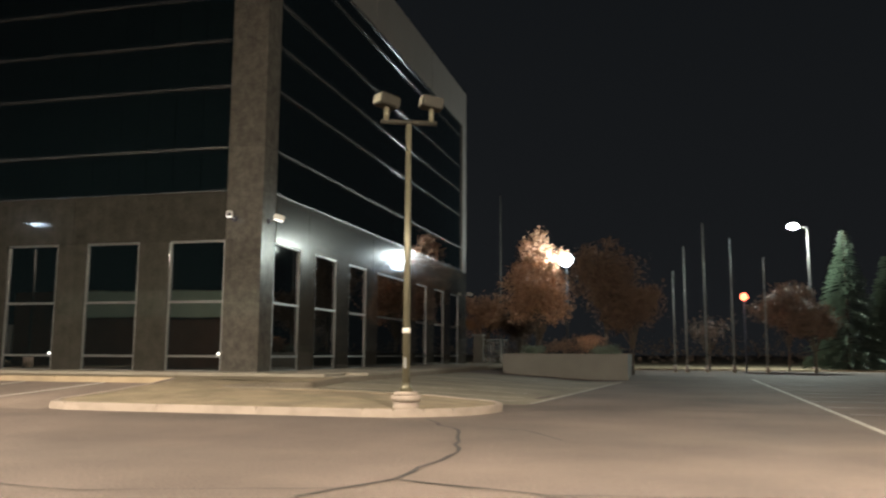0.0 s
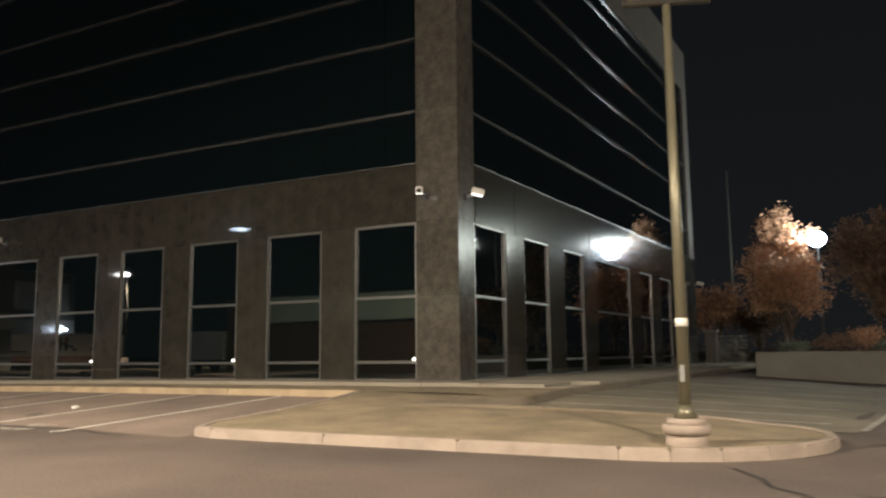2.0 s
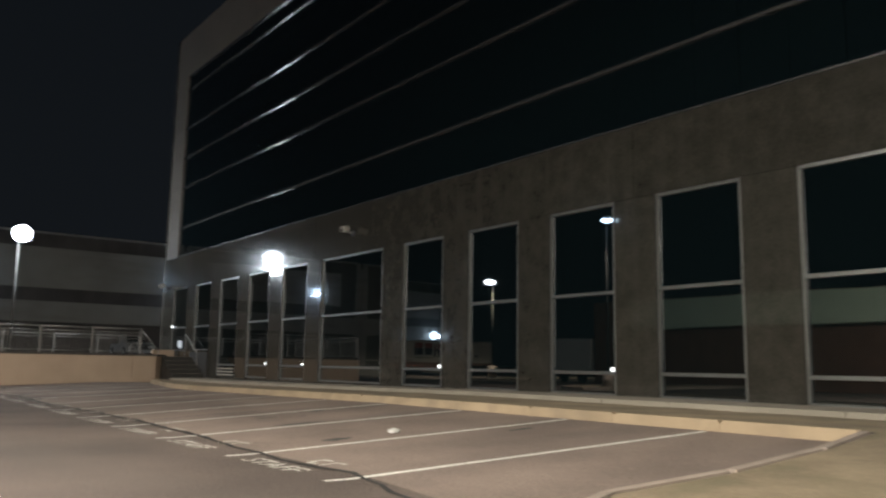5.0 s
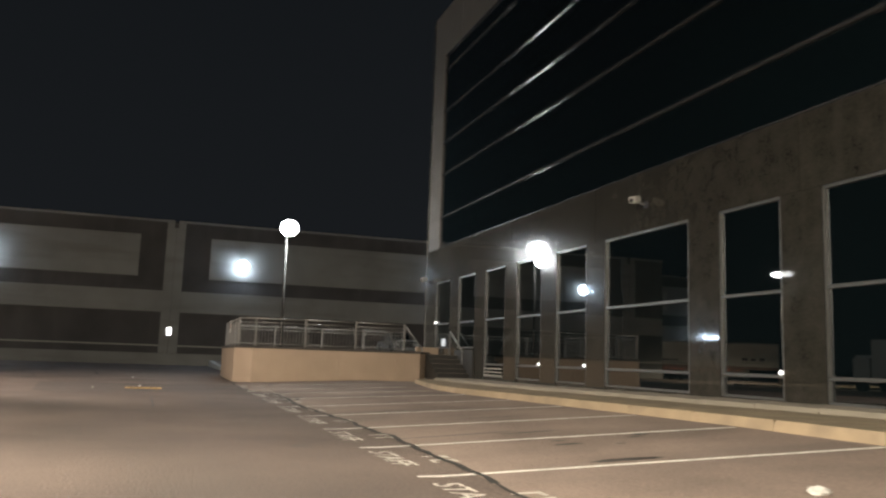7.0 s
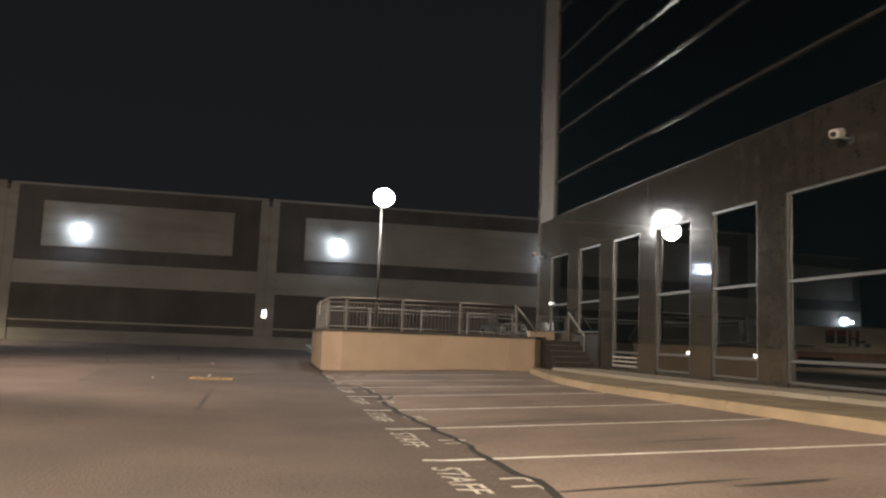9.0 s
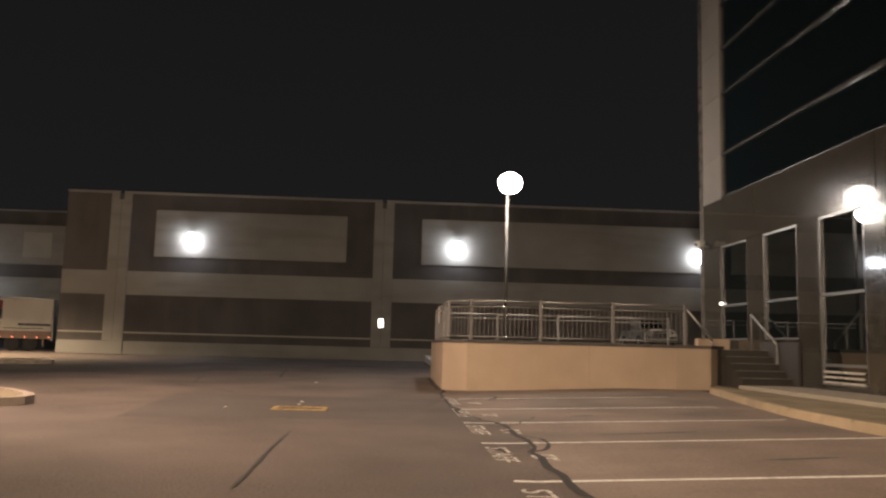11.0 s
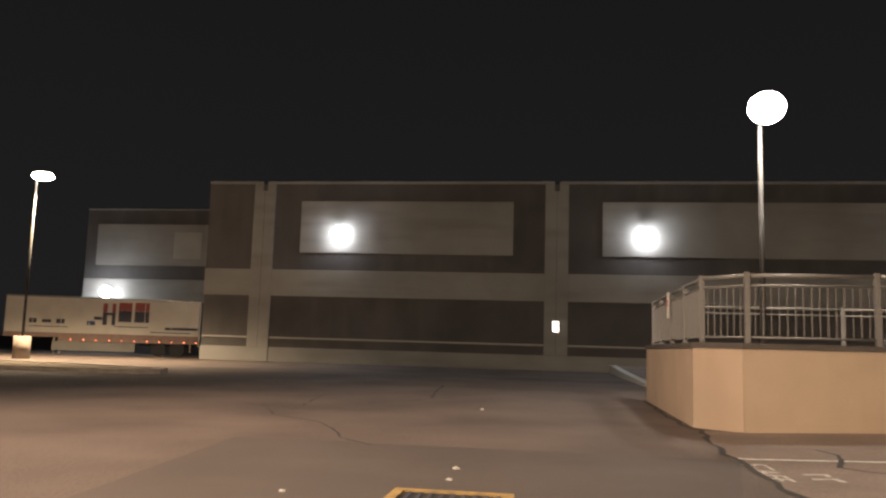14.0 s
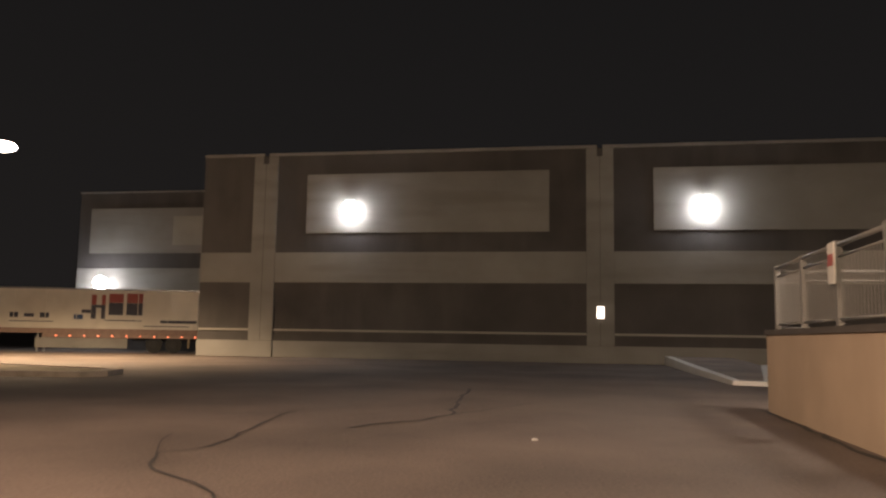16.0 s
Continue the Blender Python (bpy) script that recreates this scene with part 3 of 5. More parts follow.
def kerb_line(points, mat="kerb", h=0.15):
    for (ax, ay), (bx, by) in zip(points, points[1:]):
        l = math.hypot(bx - ax, by - ay)
        n = max(1, round(l / 1.9))
        for i in range(n):
            px, py = ax + (bx - ax) * i / n, ay + (by - ay) * i / n
            qx, qy = ax + (bx - ax) * (i + 1) / n, ay + (by - ay) * (i + 1) / n
            g = 0.004 * (qx - px) / (l / n), 0.004 * (qy - py) / (l / n)
            px, py, qx, qy = px + g[0], py + g[1], qx - g[0], qy - g[1]
            nx, ny = -(qy - py) / (l / n) * 0.15, (qx - px) / (l / n) * 0.15
            bm = prism(B(), [(px, py), (qx, qy), (qx + nx, qy + ny), (px + nx, py + ny)], lambda x, y: ground_z(x, y) - 0.1, lambda x, y: ground_z(x, y) + h)
            es = [e for e in bm.edges if all(v.co.z > ground_z(v.co.x, v.co.y) + 0.1 for v in e.verts)]
            bmesh.ops.bevel(bm, geom=es, offset=0.025, segments=2, affect="EDGES")
            part("kerb_stone", bm, M[mat], kerb)


kerb_line([(-46.6, 23.35), (-43.0, 22.6), (-39.5, 21.95), (-37.0, KERB_Y), (-15.1, KERB_Y)], "kerb_yellow")
arc = [(-7.9 + 2.25 * math.cos(radians(a)), 18.75 + 2.25 * math.sin(radians(a))) for a in range(-90, 91, 15)]
island_edge = [(-14.85, 20.2), (-14.8, 18.6), (-14.95, 17.2), (-14.75, 16.62), (-14.3, 16.5)] + arc
kerb_line([(-15.1, KERB_Y)] + island_edge)
# rear and side stones take the darkened copy, as no headlight reaches them
kerb_line([island_edge[-1], (-10.4, 20.65), (-12.75, 20.15), (-12.0, 21.05), (KERB_X + 0.1, 21.9), (KERB_X + 0.3, 26), (KERB_X + 0.3, 57)], "kerb_shade")
inner = [(x + (0.13 if i < 4 else 0), y + (0.13 if i > 2 else 0)) for i, (x, y) in enumerate(island_edge[:5])] + [(-7.9 + 2.12 * math.cos(radians(a)), 18.75 + 2.12 * math.sin(radians(a))) for a in range(-90, 91, 15)] + [(-10.4, 20.5), (-12.95, 20.0), (-12.12, 21.1), (KERB_X - 0.05, 21.85), (-14.98, 21.86)]
island = setting("island", prism(B(), inner, -0.1, lambda x, y: ground_z(x, y) + 0.13), M["soil"], "kerbed island of bare brown ground", "island")

# the bays are paved apart from the lane, up to a ragged joint
JOINT = [(-48.9, 16.5), (-47.3, 16.3), (-43.9, 16.25), (-41.2, 16.35), (-40.3, 16.55), (-38.7, 16.87), (-36.5, 16.9), (-35.6, 16.78), (-33.1, 16.74), (-30.0, 16.92), (-28.2, 16.91), (-26.4, 16.97), (-24.5, 16.9), (-23.2, 16.85), (-21.0, 16.7), (-18.0, 16.75), (-14.8, 16.4)]


bays = setting("parking_bays", strip(-48.85, -14.85, 136, lambda x: along(JOINT, x), lambda x: KERB_Y + 0.1 if x > -37 else min(24.2, KERB_Y + 0.1 + (-37 - x) * 0.18), 24, lambda x, y: ground_z(x, y) + 0.0035), M["asphalt_bays"], "paler worn asphalt of the parking bays", "ground")
# side bays as a sheet of their own, lightened in place of lamp light
bm = strip(20.9, 38.2, 60, lambda y: KERB_X + 0.12, lambda y: -5.45 + (y - 21.2) * 0.101, 24, lambda y, x: ground_z(x, y) + 0.012)
for v in bm.verts:
    v.co.x, v.co.y = v.co.y, v.co.x
bmesh.ops.reverse_faces(bm, faces=bm.faces)
side_bays = setting("side_bays", bm, M["asphalt_side"], "worn side parking bays, paled and greened for the street light", "ground")

# ---- lot markings ----
markings = thing("lot_markings", (-30, 18, 0.1), "white painted stall lines worn by traffic", "markings", kind="structure")
STALLS = [-17.7, -20.25, -22.95, -25.5, -28.1, -30.85, -33.55, -36.6, -39.4, -42.25, -45.3]
for x in STALLS:
    part("stall_line", ribbon([(x - 0.02, 16.25), (x + 0.62, 21.55)], 0.1, 0.006), M["paint"], markings)
# each stall is lettered for the staff, with its number as plain strokes beyond


def lettering(word, x, y, wide, high, lift):
    """Flat letters laid on the ground, read by a driver coming in along y."""
    cu = bpy.data.curves.new("lettering", "FONT")
    cu.body, cu.size, cu.resolution_u, cu.offset = word, 1.0, 3, 0.008
    ob = bpy.data.objects.new("lettering", cu)
    me = bpy.data.meshes.new_from_object(ob)
    bpy.data.objects.remove(ob)
    lo = [min(v.co[i] for v in me.vertices) for i in (0, 1)]
    hi = [max(v.co[i] for v in me.vertices) for i in (0, 1)]
    bm = B()
    bm.from_mesh(me)
    bpy.data.meshes.remove(me)
    for v in bm.verts:
        u, w = (v.co.x - lo[0]) / (hi[0] - lo[0]), (v.co.y - lo[1]) / (hi[1] - lo[1])
        px, py = x + u * wide + 0.12 * w * high, y + w * high
        v.co = (px, py, ground_z(px, py) + lift)
    return bm


rnd = random.Random(5)
for x0, x1 in zip(STALLS[1:], STALLS):
    part("stencilled_word", lettering("STAFF", x0 + 0.42, 16.24, 1.3, 0.28, 0.0065), M["stencil_paint"], markings, "worn white stencilled word")
    for i in range(2):
        x = x0 + 1.2 + 0.32 * i + rnd.uniform(-0.04, 0.04)
        for ax, ay, bx, by in ((0, 0, 0.02, 0.36), (0.04, 0.32, 0.2, 0.33), (0.05, 0.04, 0.2, 0.04))[: 1 + rnd.randrange(1, 3)]:
            part("number_bar", ribbon([(x + ax, 16.72 + 0.75 * ay), (x + bx, 16.72 + 0.75 * by)], 0.07, 0.0065 + 0.0015 * (ax > 0), wobble=0.45, seed=rnd.randrange(99)), M["stencil_paint"], markings)
for y, lean in ((21.05, 1.3), (22.15, 1.4), (23.75, 1.5), (26.0, 1.6), (28.4, 1.6), (30.9, 1.6), (33.4, 1.6), (36.0, 1.6)):
    part("stall_line", ribbon([(KERB_X + 0.2, y), (KERB_X + 5.3, y + lean)], 0.11, 0.016), M["side_paint"], markings)
part("stall_line", ribbon([(-5.4, 21.2), (-3.7, 38)], 0.12, 0.016), M["worn_paint"], markings)
for i in range(9):
    y = 20.0 + 2.4 * i
    part("stall_line", ribbon([(1.2 + 0.05 * i, y), (6.5, y)], 0.1, 0.006), M["worn_paint"], markings)
part("stall_line", ribbon([(0.6, 13.5), (2.4, 45)], 0.12, 0.006), M["worn_paint"], markings)

# ---- raised deck with retaining wall ----
deck = thing("retaining_wall", (-49, 20, 0), "cream stucco retaining wall of a raised deck", "wall", kind="structure")
DECK = 1.38
RING = [(-57.2, 25.9), (-57.2, 16.45), (-54.6, 16.45), (-49.5, 16.45), (-48.6, 17.1), (-48.5, 20.6), (-48.4, 24.1), (-49.1, 24.75)]


def inset(line, d):
    """The line moved to its left by d, mitred at the corners."""
    out = []
    for i, (x, y) in enumerate(line):
        turn = []
        for (ax, ay), (bx, by) in zip(line[max(0, i - 1):i + 1], line[max(0, i - 1) + 1:i + 2]):
            l = math.hypot(bx - ax, by - ay)
            turn.append(Vector((-(by - ay) / l, (bx - ax) / l)))
        m = sum(turn, Vector((0, 0))).normalized()
        k = d / m.dot(turn[0])
        out.append((x + m.x * k, y + m.y * k))
    return out


def wall_run(name, line, d0, d1, z0, z1, mat, parent, gap, label=""):
    """A wall along a line, one piece a stretch, between two depths."""
    outer, inner = inset(line, d0), inset(line, d1)
    for i in range(len(line) - 1):
        a, b, c, d = (Vector(p) for p in (outer[i], outer[i + 1], inner[i + 1], inner[i]))
        u = (b - a).normalized() * gap
        bm = prism(B(), [tuple(a + u), tuple(b - u), tuple(c - u), tuple(d + u)], z0, z1)
        part(name, bm, M[mat], parent, label)


wall_run("wall_section", RING, 0.0, 0.3, -0.2, DECK, "stucco", deck, 0.004)
wall_run("edge_strip", RING, -0.03, 0.33, DECK + 0.001, DECK + 0.09, "ledge", deck, 0.0, "dark ledge along the top of the wall")
part("deck_floor", prism(B(), inset(RING, 0.31), 0.0, DECK - 0.06), M["walk"], deck)
part("pillar_face", box(B(), -48.43, -48.36, 23.05, 24.08, -0.1, DECK - 0.06, 0.01), M["stucco"], deck, "slightly proud stucco pier at the end of the wall")
upper_lot = setting("upper_lot", box(B(), -76, -57.51, 24.0, 60, -0.2, 1.36), M["asphalt"], "raised upper car park behind the deck", "ground")

# ---- warehouse ----
HX = -86.75
PIL = [-5.8, 13.9, 44.0, 74.0]
warehouse = thing("warehouse", (HX, 15, 0), "long two-storey warehouse of dark panels and pale concrete bands", "building")


def slab_on(name, y0, y1, z0, z1, d, mat, label=""):
    return part(name, box(B(), HX, HX + d, y0, y1, z0, z1, 0.02), M[mat], warehouse, label)


part("body", box(B(), HX - 40, HX, -9.8, 110, -0.2, 12.0), M["brick"], warehouse)
LX = -97.5
part("low_body", box(B(), LX - 30, LX, -25.5, -9.81, -0.2, 11.95), M["brick"], warehouse)
cuts = [-9.8] + [v for y in PIL for v in (y - 0.16, y + 0.16)] + [110]
for y0, y1 in zip(cuts[::2], cuts[1::2]):
    slab_on("coping", y0, y1, 11.98, 12.15, 0.12, "pale")
part("coping", box(B(), LX, LX + 0.1, -25.5, -9.82, 11.953, 12.07, 0.02), M["pale"], warehouse)
for y in PIL:
    slab_on("pilaster", y - 0.75, y + 0.75, 0.95, 11.5, 0.14, "pale")
    slab_on("pilaster_horn", y - 0.75, y - 0.16, 11.504, 11.95, 0.14, "pale")
    slab_on("pilaster_horn", y + 0.16, y + 0.75, 11.504, 11.95, 0.14, "pale")
    slab_on("pilaster_groove", y - 0.03, y + 0.03, 0.95, 11.49, 0.144, "brick", "thin dark joint")
    slab_on("pilaster_base", y - 0.8, y + 0.8, -0.1, 0.94, 0.26, "pale")
ends = [-9.8] + [v for y in PIL for v in (y - 0.76, y + 0.76)] + [100]
for y0, y1 in zip(ends[::2], ends[1::2]):
    slab_on("band_panel", y0, y1, 4.37, 6.14, 0.12, "pale")
    slab_on("rail_line", y0, y1, 1.52, 1.64, 0.10, "patch")
    slab_on("plinth", y0, y1, -0.1, 0.95, 0.16, "pale")
for y0, y1 in ((-3.2, 11.1), (16.8, 40.4), (47, 70)):
    slab_on("sign_panel", y0, y1, 7.28, 10.8, 0.1, "pale")
for name, y0, z0, z1 in (("upper_panel", -24.5, 7.3, 10.75), ("lower_panel", -25.45, 0.9, 6.15)):
    part(name, box(B(), LX, LX + 0.1, y0, -9.85, z0, z1, 0.02), M["pale"], warehouse)
part("wall_patch", box(B(), LX + 0.1, LX + 0.13, -17.6, -15.2, 7.9, 10.1, 0.01), M["patch"], warehouse, "paler square patch")

# ---- buildings and truck behind, seen in the glass ----
shop = thing("low_building", (-36, -8, 0), "low brown brick building with a pale green fascia", "building")
part("wall", box(B(), -52.7, -18, -20, -6.0, -0.1, 6.0), M["brown"], shop)
part("fascia", box(B(), -48.4, -18, -5.99, -5.5, 3.9, 5.9, 0.03), M["fascia"], shop)
van = thing("box_truck", (-55, -6.5, 0), "parked white box truck", "truck")
part("cargo_box", box(B(), -57.0, -52.9, -8, -5.8, 0.95, 3.4, 0.05), M["white"], van)
part("cab", box(B(), -58.7, -57.05, -7.9, -5.9, 0.55, 2.4, 0.2), M["white"], van)
part("chassis", box(B(), -58.6, -53.0, -7.4, -6.4, 0.5, 0.94), M["black"], van)
for wx in (-57.9, -54.0):
    for wy in (-7.95, -6.05):
        part("wheel", tube(B(), (wx, wy - 0.12, 0.4), (wx, wy + 0.12, 0.4), 0.4, 0.4, 20), M["black"], van)

# ---- planter ----
planter = thing("planter", (-6.6, 41, 0), "long low concrete planter wall with shrubs", "planter")
part("front_wall", box(B(), -9.4, -3.5, 41.0, 41.25, -0.1, 1.21, 0.03), M["planter"], planter)
part("side_wall", box(B(), -3.75, -3.5, 41.26, 66, -0.1, 1.21, 0.03), M["planter"], planter)
part("side_wall", box(B(), -9.4, -9.15, 41.26, 66, -0.1, 1.21, 0.03), M["planter"], planter)
part("soil", box(B(), -9.14, -3.76, 41.26, 66, 0, 1.08), M["soil"], planter)

# ---- lamp posts ----


def lamp_post(name, base, height, arm, glow_mat, label, lens=0.42, pole_mat="pole_grey", pedestal=0.7, group="car park lamps", girth=0.32, thick=0.85):
    """A round pole on a concrete footing, with one arm and a flat head whose lens looks down, oversized to stand for
    the lamp's glare.
    """
    x, y, z = base
    t = thing(name, base, label, "lamp post", group)
    if pedestal:
        bm = tube(B(), (x, y, z - 0.1), (x, y, z + pedestal), girth + 0.01, girth - 0.01, 18)
        part("footing", bm, M["kerb"], t, "round concrete footing")
    part("pole", tube(B(), (x, y, z + pedestal), (x, y, z + height), 0.075, 0.05, 12), M[pole_mat], t)
    part("base_plate", box(B(), x - 0.17, x + 0.17, y - 0.17, y + 0.17, z + pedestal, z + pedestal + 0.05, 0.01), M[pole_mat], t)
    ax, ay = arm
    l = math.hypot(ax, ay)
    ux, uy = ax / l, ay / l
    part("arm", tube(B(), (x, y, z + height - 0.15), (x + ax, y + ay, z + height + 0.05), 0.04, 0.035, 8), M[pole_mat], t)
    cx, cy, cz = x + ax + ux * 0.3, y + ay + uy * 0.3, z + height + 0.06
    bm = B()
    box(bm, -0.38, 0.38, -0.24, 0.24, -0.02, 0.14, 0.04)
    bmesh.ops.rotate(bm, verts=bm.verts, cent=(0, 0, 0), matrix=Matrix.Rotation(math.atan2(uy, ux), 3, "Z"))
    bmesh.ops.translate(bm, verts=bm.verts, vec=(cx, cy, cz))
    head = part("head", bm, M[pole_mat], t)
    bm = B()
    # globe larger than a real lens: the glare is modelled as its size
    bmesh.ops.create_uvsphere(bm, u_segments=20, v_segments=10, radius=lens)
    bmesh.ops.scale(bm, verts=bm.verts, vec=(1, 0.95, thick))
    bmesh.ops.rotate(bm, verts=bm.verts, cent=(0, 0, 0), matrix=Matrix.Rotation(math.atan2(uy, ux), 3, "Z"))
    bmesh.ops.translate(bm, verts=bm.verts, vec=(cx, cy, cz - 0.04))
    for f in bm.faces:
        f.smooth = True
    part("lens", bm, M[glow_mat], head, "lamp lens enlarged to take in its glare")
    return t


lamp_post("lot_lamp", (-55.85, 19.15, DECK - 0.06), 6.05, (0.45, 0), "neutral_glow", "lit lamp post on the raised deck", 0.47, pedestal=0)
lamp_post("lot_lamp", (-74.6, -14.3, 0), 9.9, (0, 0.05), "sodium_glow", "tall lit lamp post with a yellowish lamp on a thick footing", 0.58, pedestal=1.2, thick=0.4, girth=0.43)
# invented post behind the start, holds the added facade light
lamp_post("lot_lamp", (3.6, -8.4, 0), 9.3, (-0.3, 0.3), "sodium_glow", "unseen lamp post added to light the office front", 0.3, thick=0.4)
lamp_post("lot_lamp", (-41.6, 4.9, 0.13), 9.3, (0.3, 0.3), "box_glow", "lit lamp post on a kerbed island", 0.34, thick=0.4)


def shoebox_post(base, height, arm, label):
    """A square full-cutoff lamp: its panel sits up inside the box."""
    x, y, z = base
    t = thing("lot_lamp", base, label, "lamp post", "car park lamps")
    part("footing", tube(B(), (x, y, z - 0.1), (x, y, z + 0.7), 0.33, 0.31, 18), M["kerb"], t, "round concrete footing")
    part("pole", box(B(), x - 0.07, x + 0.07, y - 0.07, y + 0.07, z + 0.7, z + height, 0.01), M["pole"], t)
    cx, cy, cz = x + arm[0], y + arm[1], z + height - 0.1
    part("arm", tube(B(), (x, y, cz), (cx, cy, cz), 0.035, 0.035, 8), M["pole"], t)
    bm = B()
    for a, b, c, d in ((-0.35, 0.35, -0.35, -0.32), (-0.35, 0.35, 0.32, 0.35), (-0.35, -0.32, -0.319, 0.319), (0.32, 0.35, -0.319, 0.319)):
        box(bm, cx + a, cx + b, cy + c, cy + d, cz - 0.16, cz + 0.12)
    box(bm, cx - 0.35, cx + 0.35, cy - 0.35, cy + 0.35, cz + 0.121, cz + 0.15)
    head = part("head", bm, M["pole"], t)
    part("lens", box(B(), cx - 0.3, cx + 0.3, cy - 0.3, cy + 0.3, cz + 0.07, cz + 0.1), M["box_glow"], head, "glowing glass panel")


# the first post is invented to carry the added light; it stays unseen
shoebox_post((3.2, 5.2, 0), 9.2, (-0.6, 0.2), "unseen square lamp post added to light the drive")
shoebox_post((-19.0, 5.6, 0), 9.2, (0.2, 0.6), "lit square lamp post beside the drive")
lamp_post("garden_lamp", (-7.83, 58.6, 0), 7.65, (0.0, -0.05), "cool_glow", "bright white lamp post among autumn trees", 0.52, pedestal=0.3)
lamp_post("street_lamp", (10.0, 70.0, 0), 11.3, (-0.75, -0.1), "neutral_glow", "lit street lamp beside a spruce", 0.42, pedestal=0.3, thick=0.6)

# the double floodlight on the island, switched off
PX, PY, PZ = -7.25, 17.2, 0.14
post = thing("light_post", (PX, PY, PZ), "unlit olive light post with two floodlight boxes on the island", "lamp post")
bm = B()
for r0, r1, z0, z1 in ((0.255, 0.245, -0.1, 0.13), (0.285, 0.285, 0.13, 0.24), (0.24, 0.22, 0.24, 0.31)):
    tube(bm, (PX, PY, PZ + z0), (PX, PY, PZ + z1), r0, r1, 20)
part("footing", bm, M["kerb"], post, "pale stepped concrete footing")
part("base_cover", tube(B(), (PX, PY, PZ + 0.31), (PX, PY, PZ + 0.47), 0.15, 0.09, 12), M["pole"], post)
pole = part("pole", tube(B(), (PX, PY, PZ + 0.31), (PX, PY, 5.72), 0.075, 0.05, 16), M["pole"], post)
part("band", tube(B(), (PX, PY, PZ + 1.42), (PX, PY, PZ + 1.52), 0.077, 0.077, 16), M["paint"], pole, "pale reflective band")
part("handhole", box(B(), PX - 0.03, PX + 0.03, PY - 0.095, PY - 0.07, PZ + 0.75, PZ + 0.95, 0.005), M["steel"], pole)
ang = radians(22)
ux, uy = math.cos(ang), math.sin(ang)
part("crossbar", tube(B(), (PX - 0.56 * ux, PY - 0.56 * uy, 5.76), (PX + 0.56 * ux, PY + 0.56 * uy, 5.76), 0.05, 0.05, 10), M["olive"], post)
for s, turn in ((-1, 232), (1, 207)):
    hx, hy = PX + s * 0.45 * ux, PY + s * 0.45 * uy
    part("stem", tube(B(), (hx, hy, 5.78), (hx, hy, 6.06), 0.05, 0.05, 10), M["pole"], post)
    bm = box(B(), -0.22, 0.22, -0.16, 0.16, -0.10, 0.13, 0.02)
    bmesh.ops.rotate(bm, verts=bm.verts, cent=(0, 0, 0), matrix=Euler((0, radians(-8), radians(turn))).to_matrix())
    bmesh.ops.translate(bm, verts=bm.verts, vec=(hx, hy, 6.16))
    box_ob = part("floodlight", bm, M["olive"], post)
    bm = box(B(), 0.221, 0.232, -0.13, 0.13, -0.075, 0.105, 0.003)
    bmesh.ops.rotate(bm, verts=bm.verts, cent=(0, 0, 0), matrix=Euler((0, radians(-8), radians(turn))).to_matrix())
    bmesh.ops.translate(bm, verts=bm.verts, vec=(hx, hy, 6.16))
    part("glass_front", bm, M["dull_glass"], box_ob, "dull unlit glass front")

# ---- fittings on the office walls ----


def security_camera(place, out, label, lit=False):
    x, y, z = place
    ox, oy = out
    t = thing("security_camera", place, label, "security camera", "wall cameras")
    part("mount", tube(B(), (x, y, z), (x + ox * 0.05, y + oy * 0.05, z), 0.10, 0.09, 14), M["ink"], t)
    part("bracket", tube(B(), (x + ox * 0.05, y + oy * 0.05, z), (x + ox * 0.30, y + oy * 0.30, z + 0.05), 0.035, 0.03, 8), M["steel"], t)
    bm = B()
    box(bm, -0.18, 0.18, -0.10, 0.10, -0.08, 0.10, 0.03)
    bmesh.ops.rotate(bm, verts=bm.verts, cent=(0, 0, 0), matrix=Euler((0, radians(14), math.atan2(oy, ox) + 0.5)).to_matrix())
    bmesh.ops.translate(bm, verts=bm.verts, vec=(x + ox * 0.36, y + oy * 0.36, z + 0.10))
    housing = part("housing", bm, M["white"], t)
    bm = tube(B(), (0.17, 0, 0), (0.20, 0, 0), 0.06, 0.06, 14)
    bmesh.ops.rotate(bm, verts=bm.verts, cent=(0, 0, 0), matrix=Euler((0, radians(14), math.atan2(oy, ox) + 0.5)).to_matrix())
    bmesh.ops.translate(bm, verts=bm.verts, vec=(x + ox * 0.36, y + oy * 0.36, z + 0.10))
    part("lens", bm, M["black"], housing, "dark round lens")
    if lit:
        bm = box(B(), -0.15, 0.15, -0.09, 0.09, -0.10, -0.085, 0.005)
        bmesh.ops.rotate(bm, verts=bm.verts, cent=(0, 0, 0), matrix=Euler((0, radians(14), math.atan2(oy, ox) + 0.5)).to_matrix())
        bmesh.ops.translate(bm, verts=bm.verts, vec=(x + ox * 0.36, y + oy * 0.36, z + 0.10))
        part("floodlight", bm, M["dim_glow"], housing, "small glowing light panel")


security_camera((-15.75, WY, 5.55), (0, -1), "white security camera with a small lit panel on the corner pier", True)
security_camera(side_point(26.4, 0, 5.5), (1, 0), "white security camera with a small lit panel on the corner pier", True)
security_camera((-33.95, WY, 5.55), (0, -1), "white security camera on the granite band")
security_camera((-53.0, WY, 4.95), (0, -1), "white security camera at the far corner")
security_camera(side_point(53.8, 0, 4.95), (1, 0), "white security camera at the far corner")

# small lit sockets low at the window sills
for h0, h1 in (front[3], front[4], front[6], front[8], front[10]):
    t = thing("sill_lamp", (h1 - 0.10, WY + 0.02, SILL + 0.1), "small lit fitting on the window sill", "lamp", "sill lamps")
    part("case", box(B(), h1 - 0.13, h1 - 0.06, WY - 0.02, WY + 0.06, SILL + 0.04, SILL + 0.12, 0.01), M["dim_glow"], t)

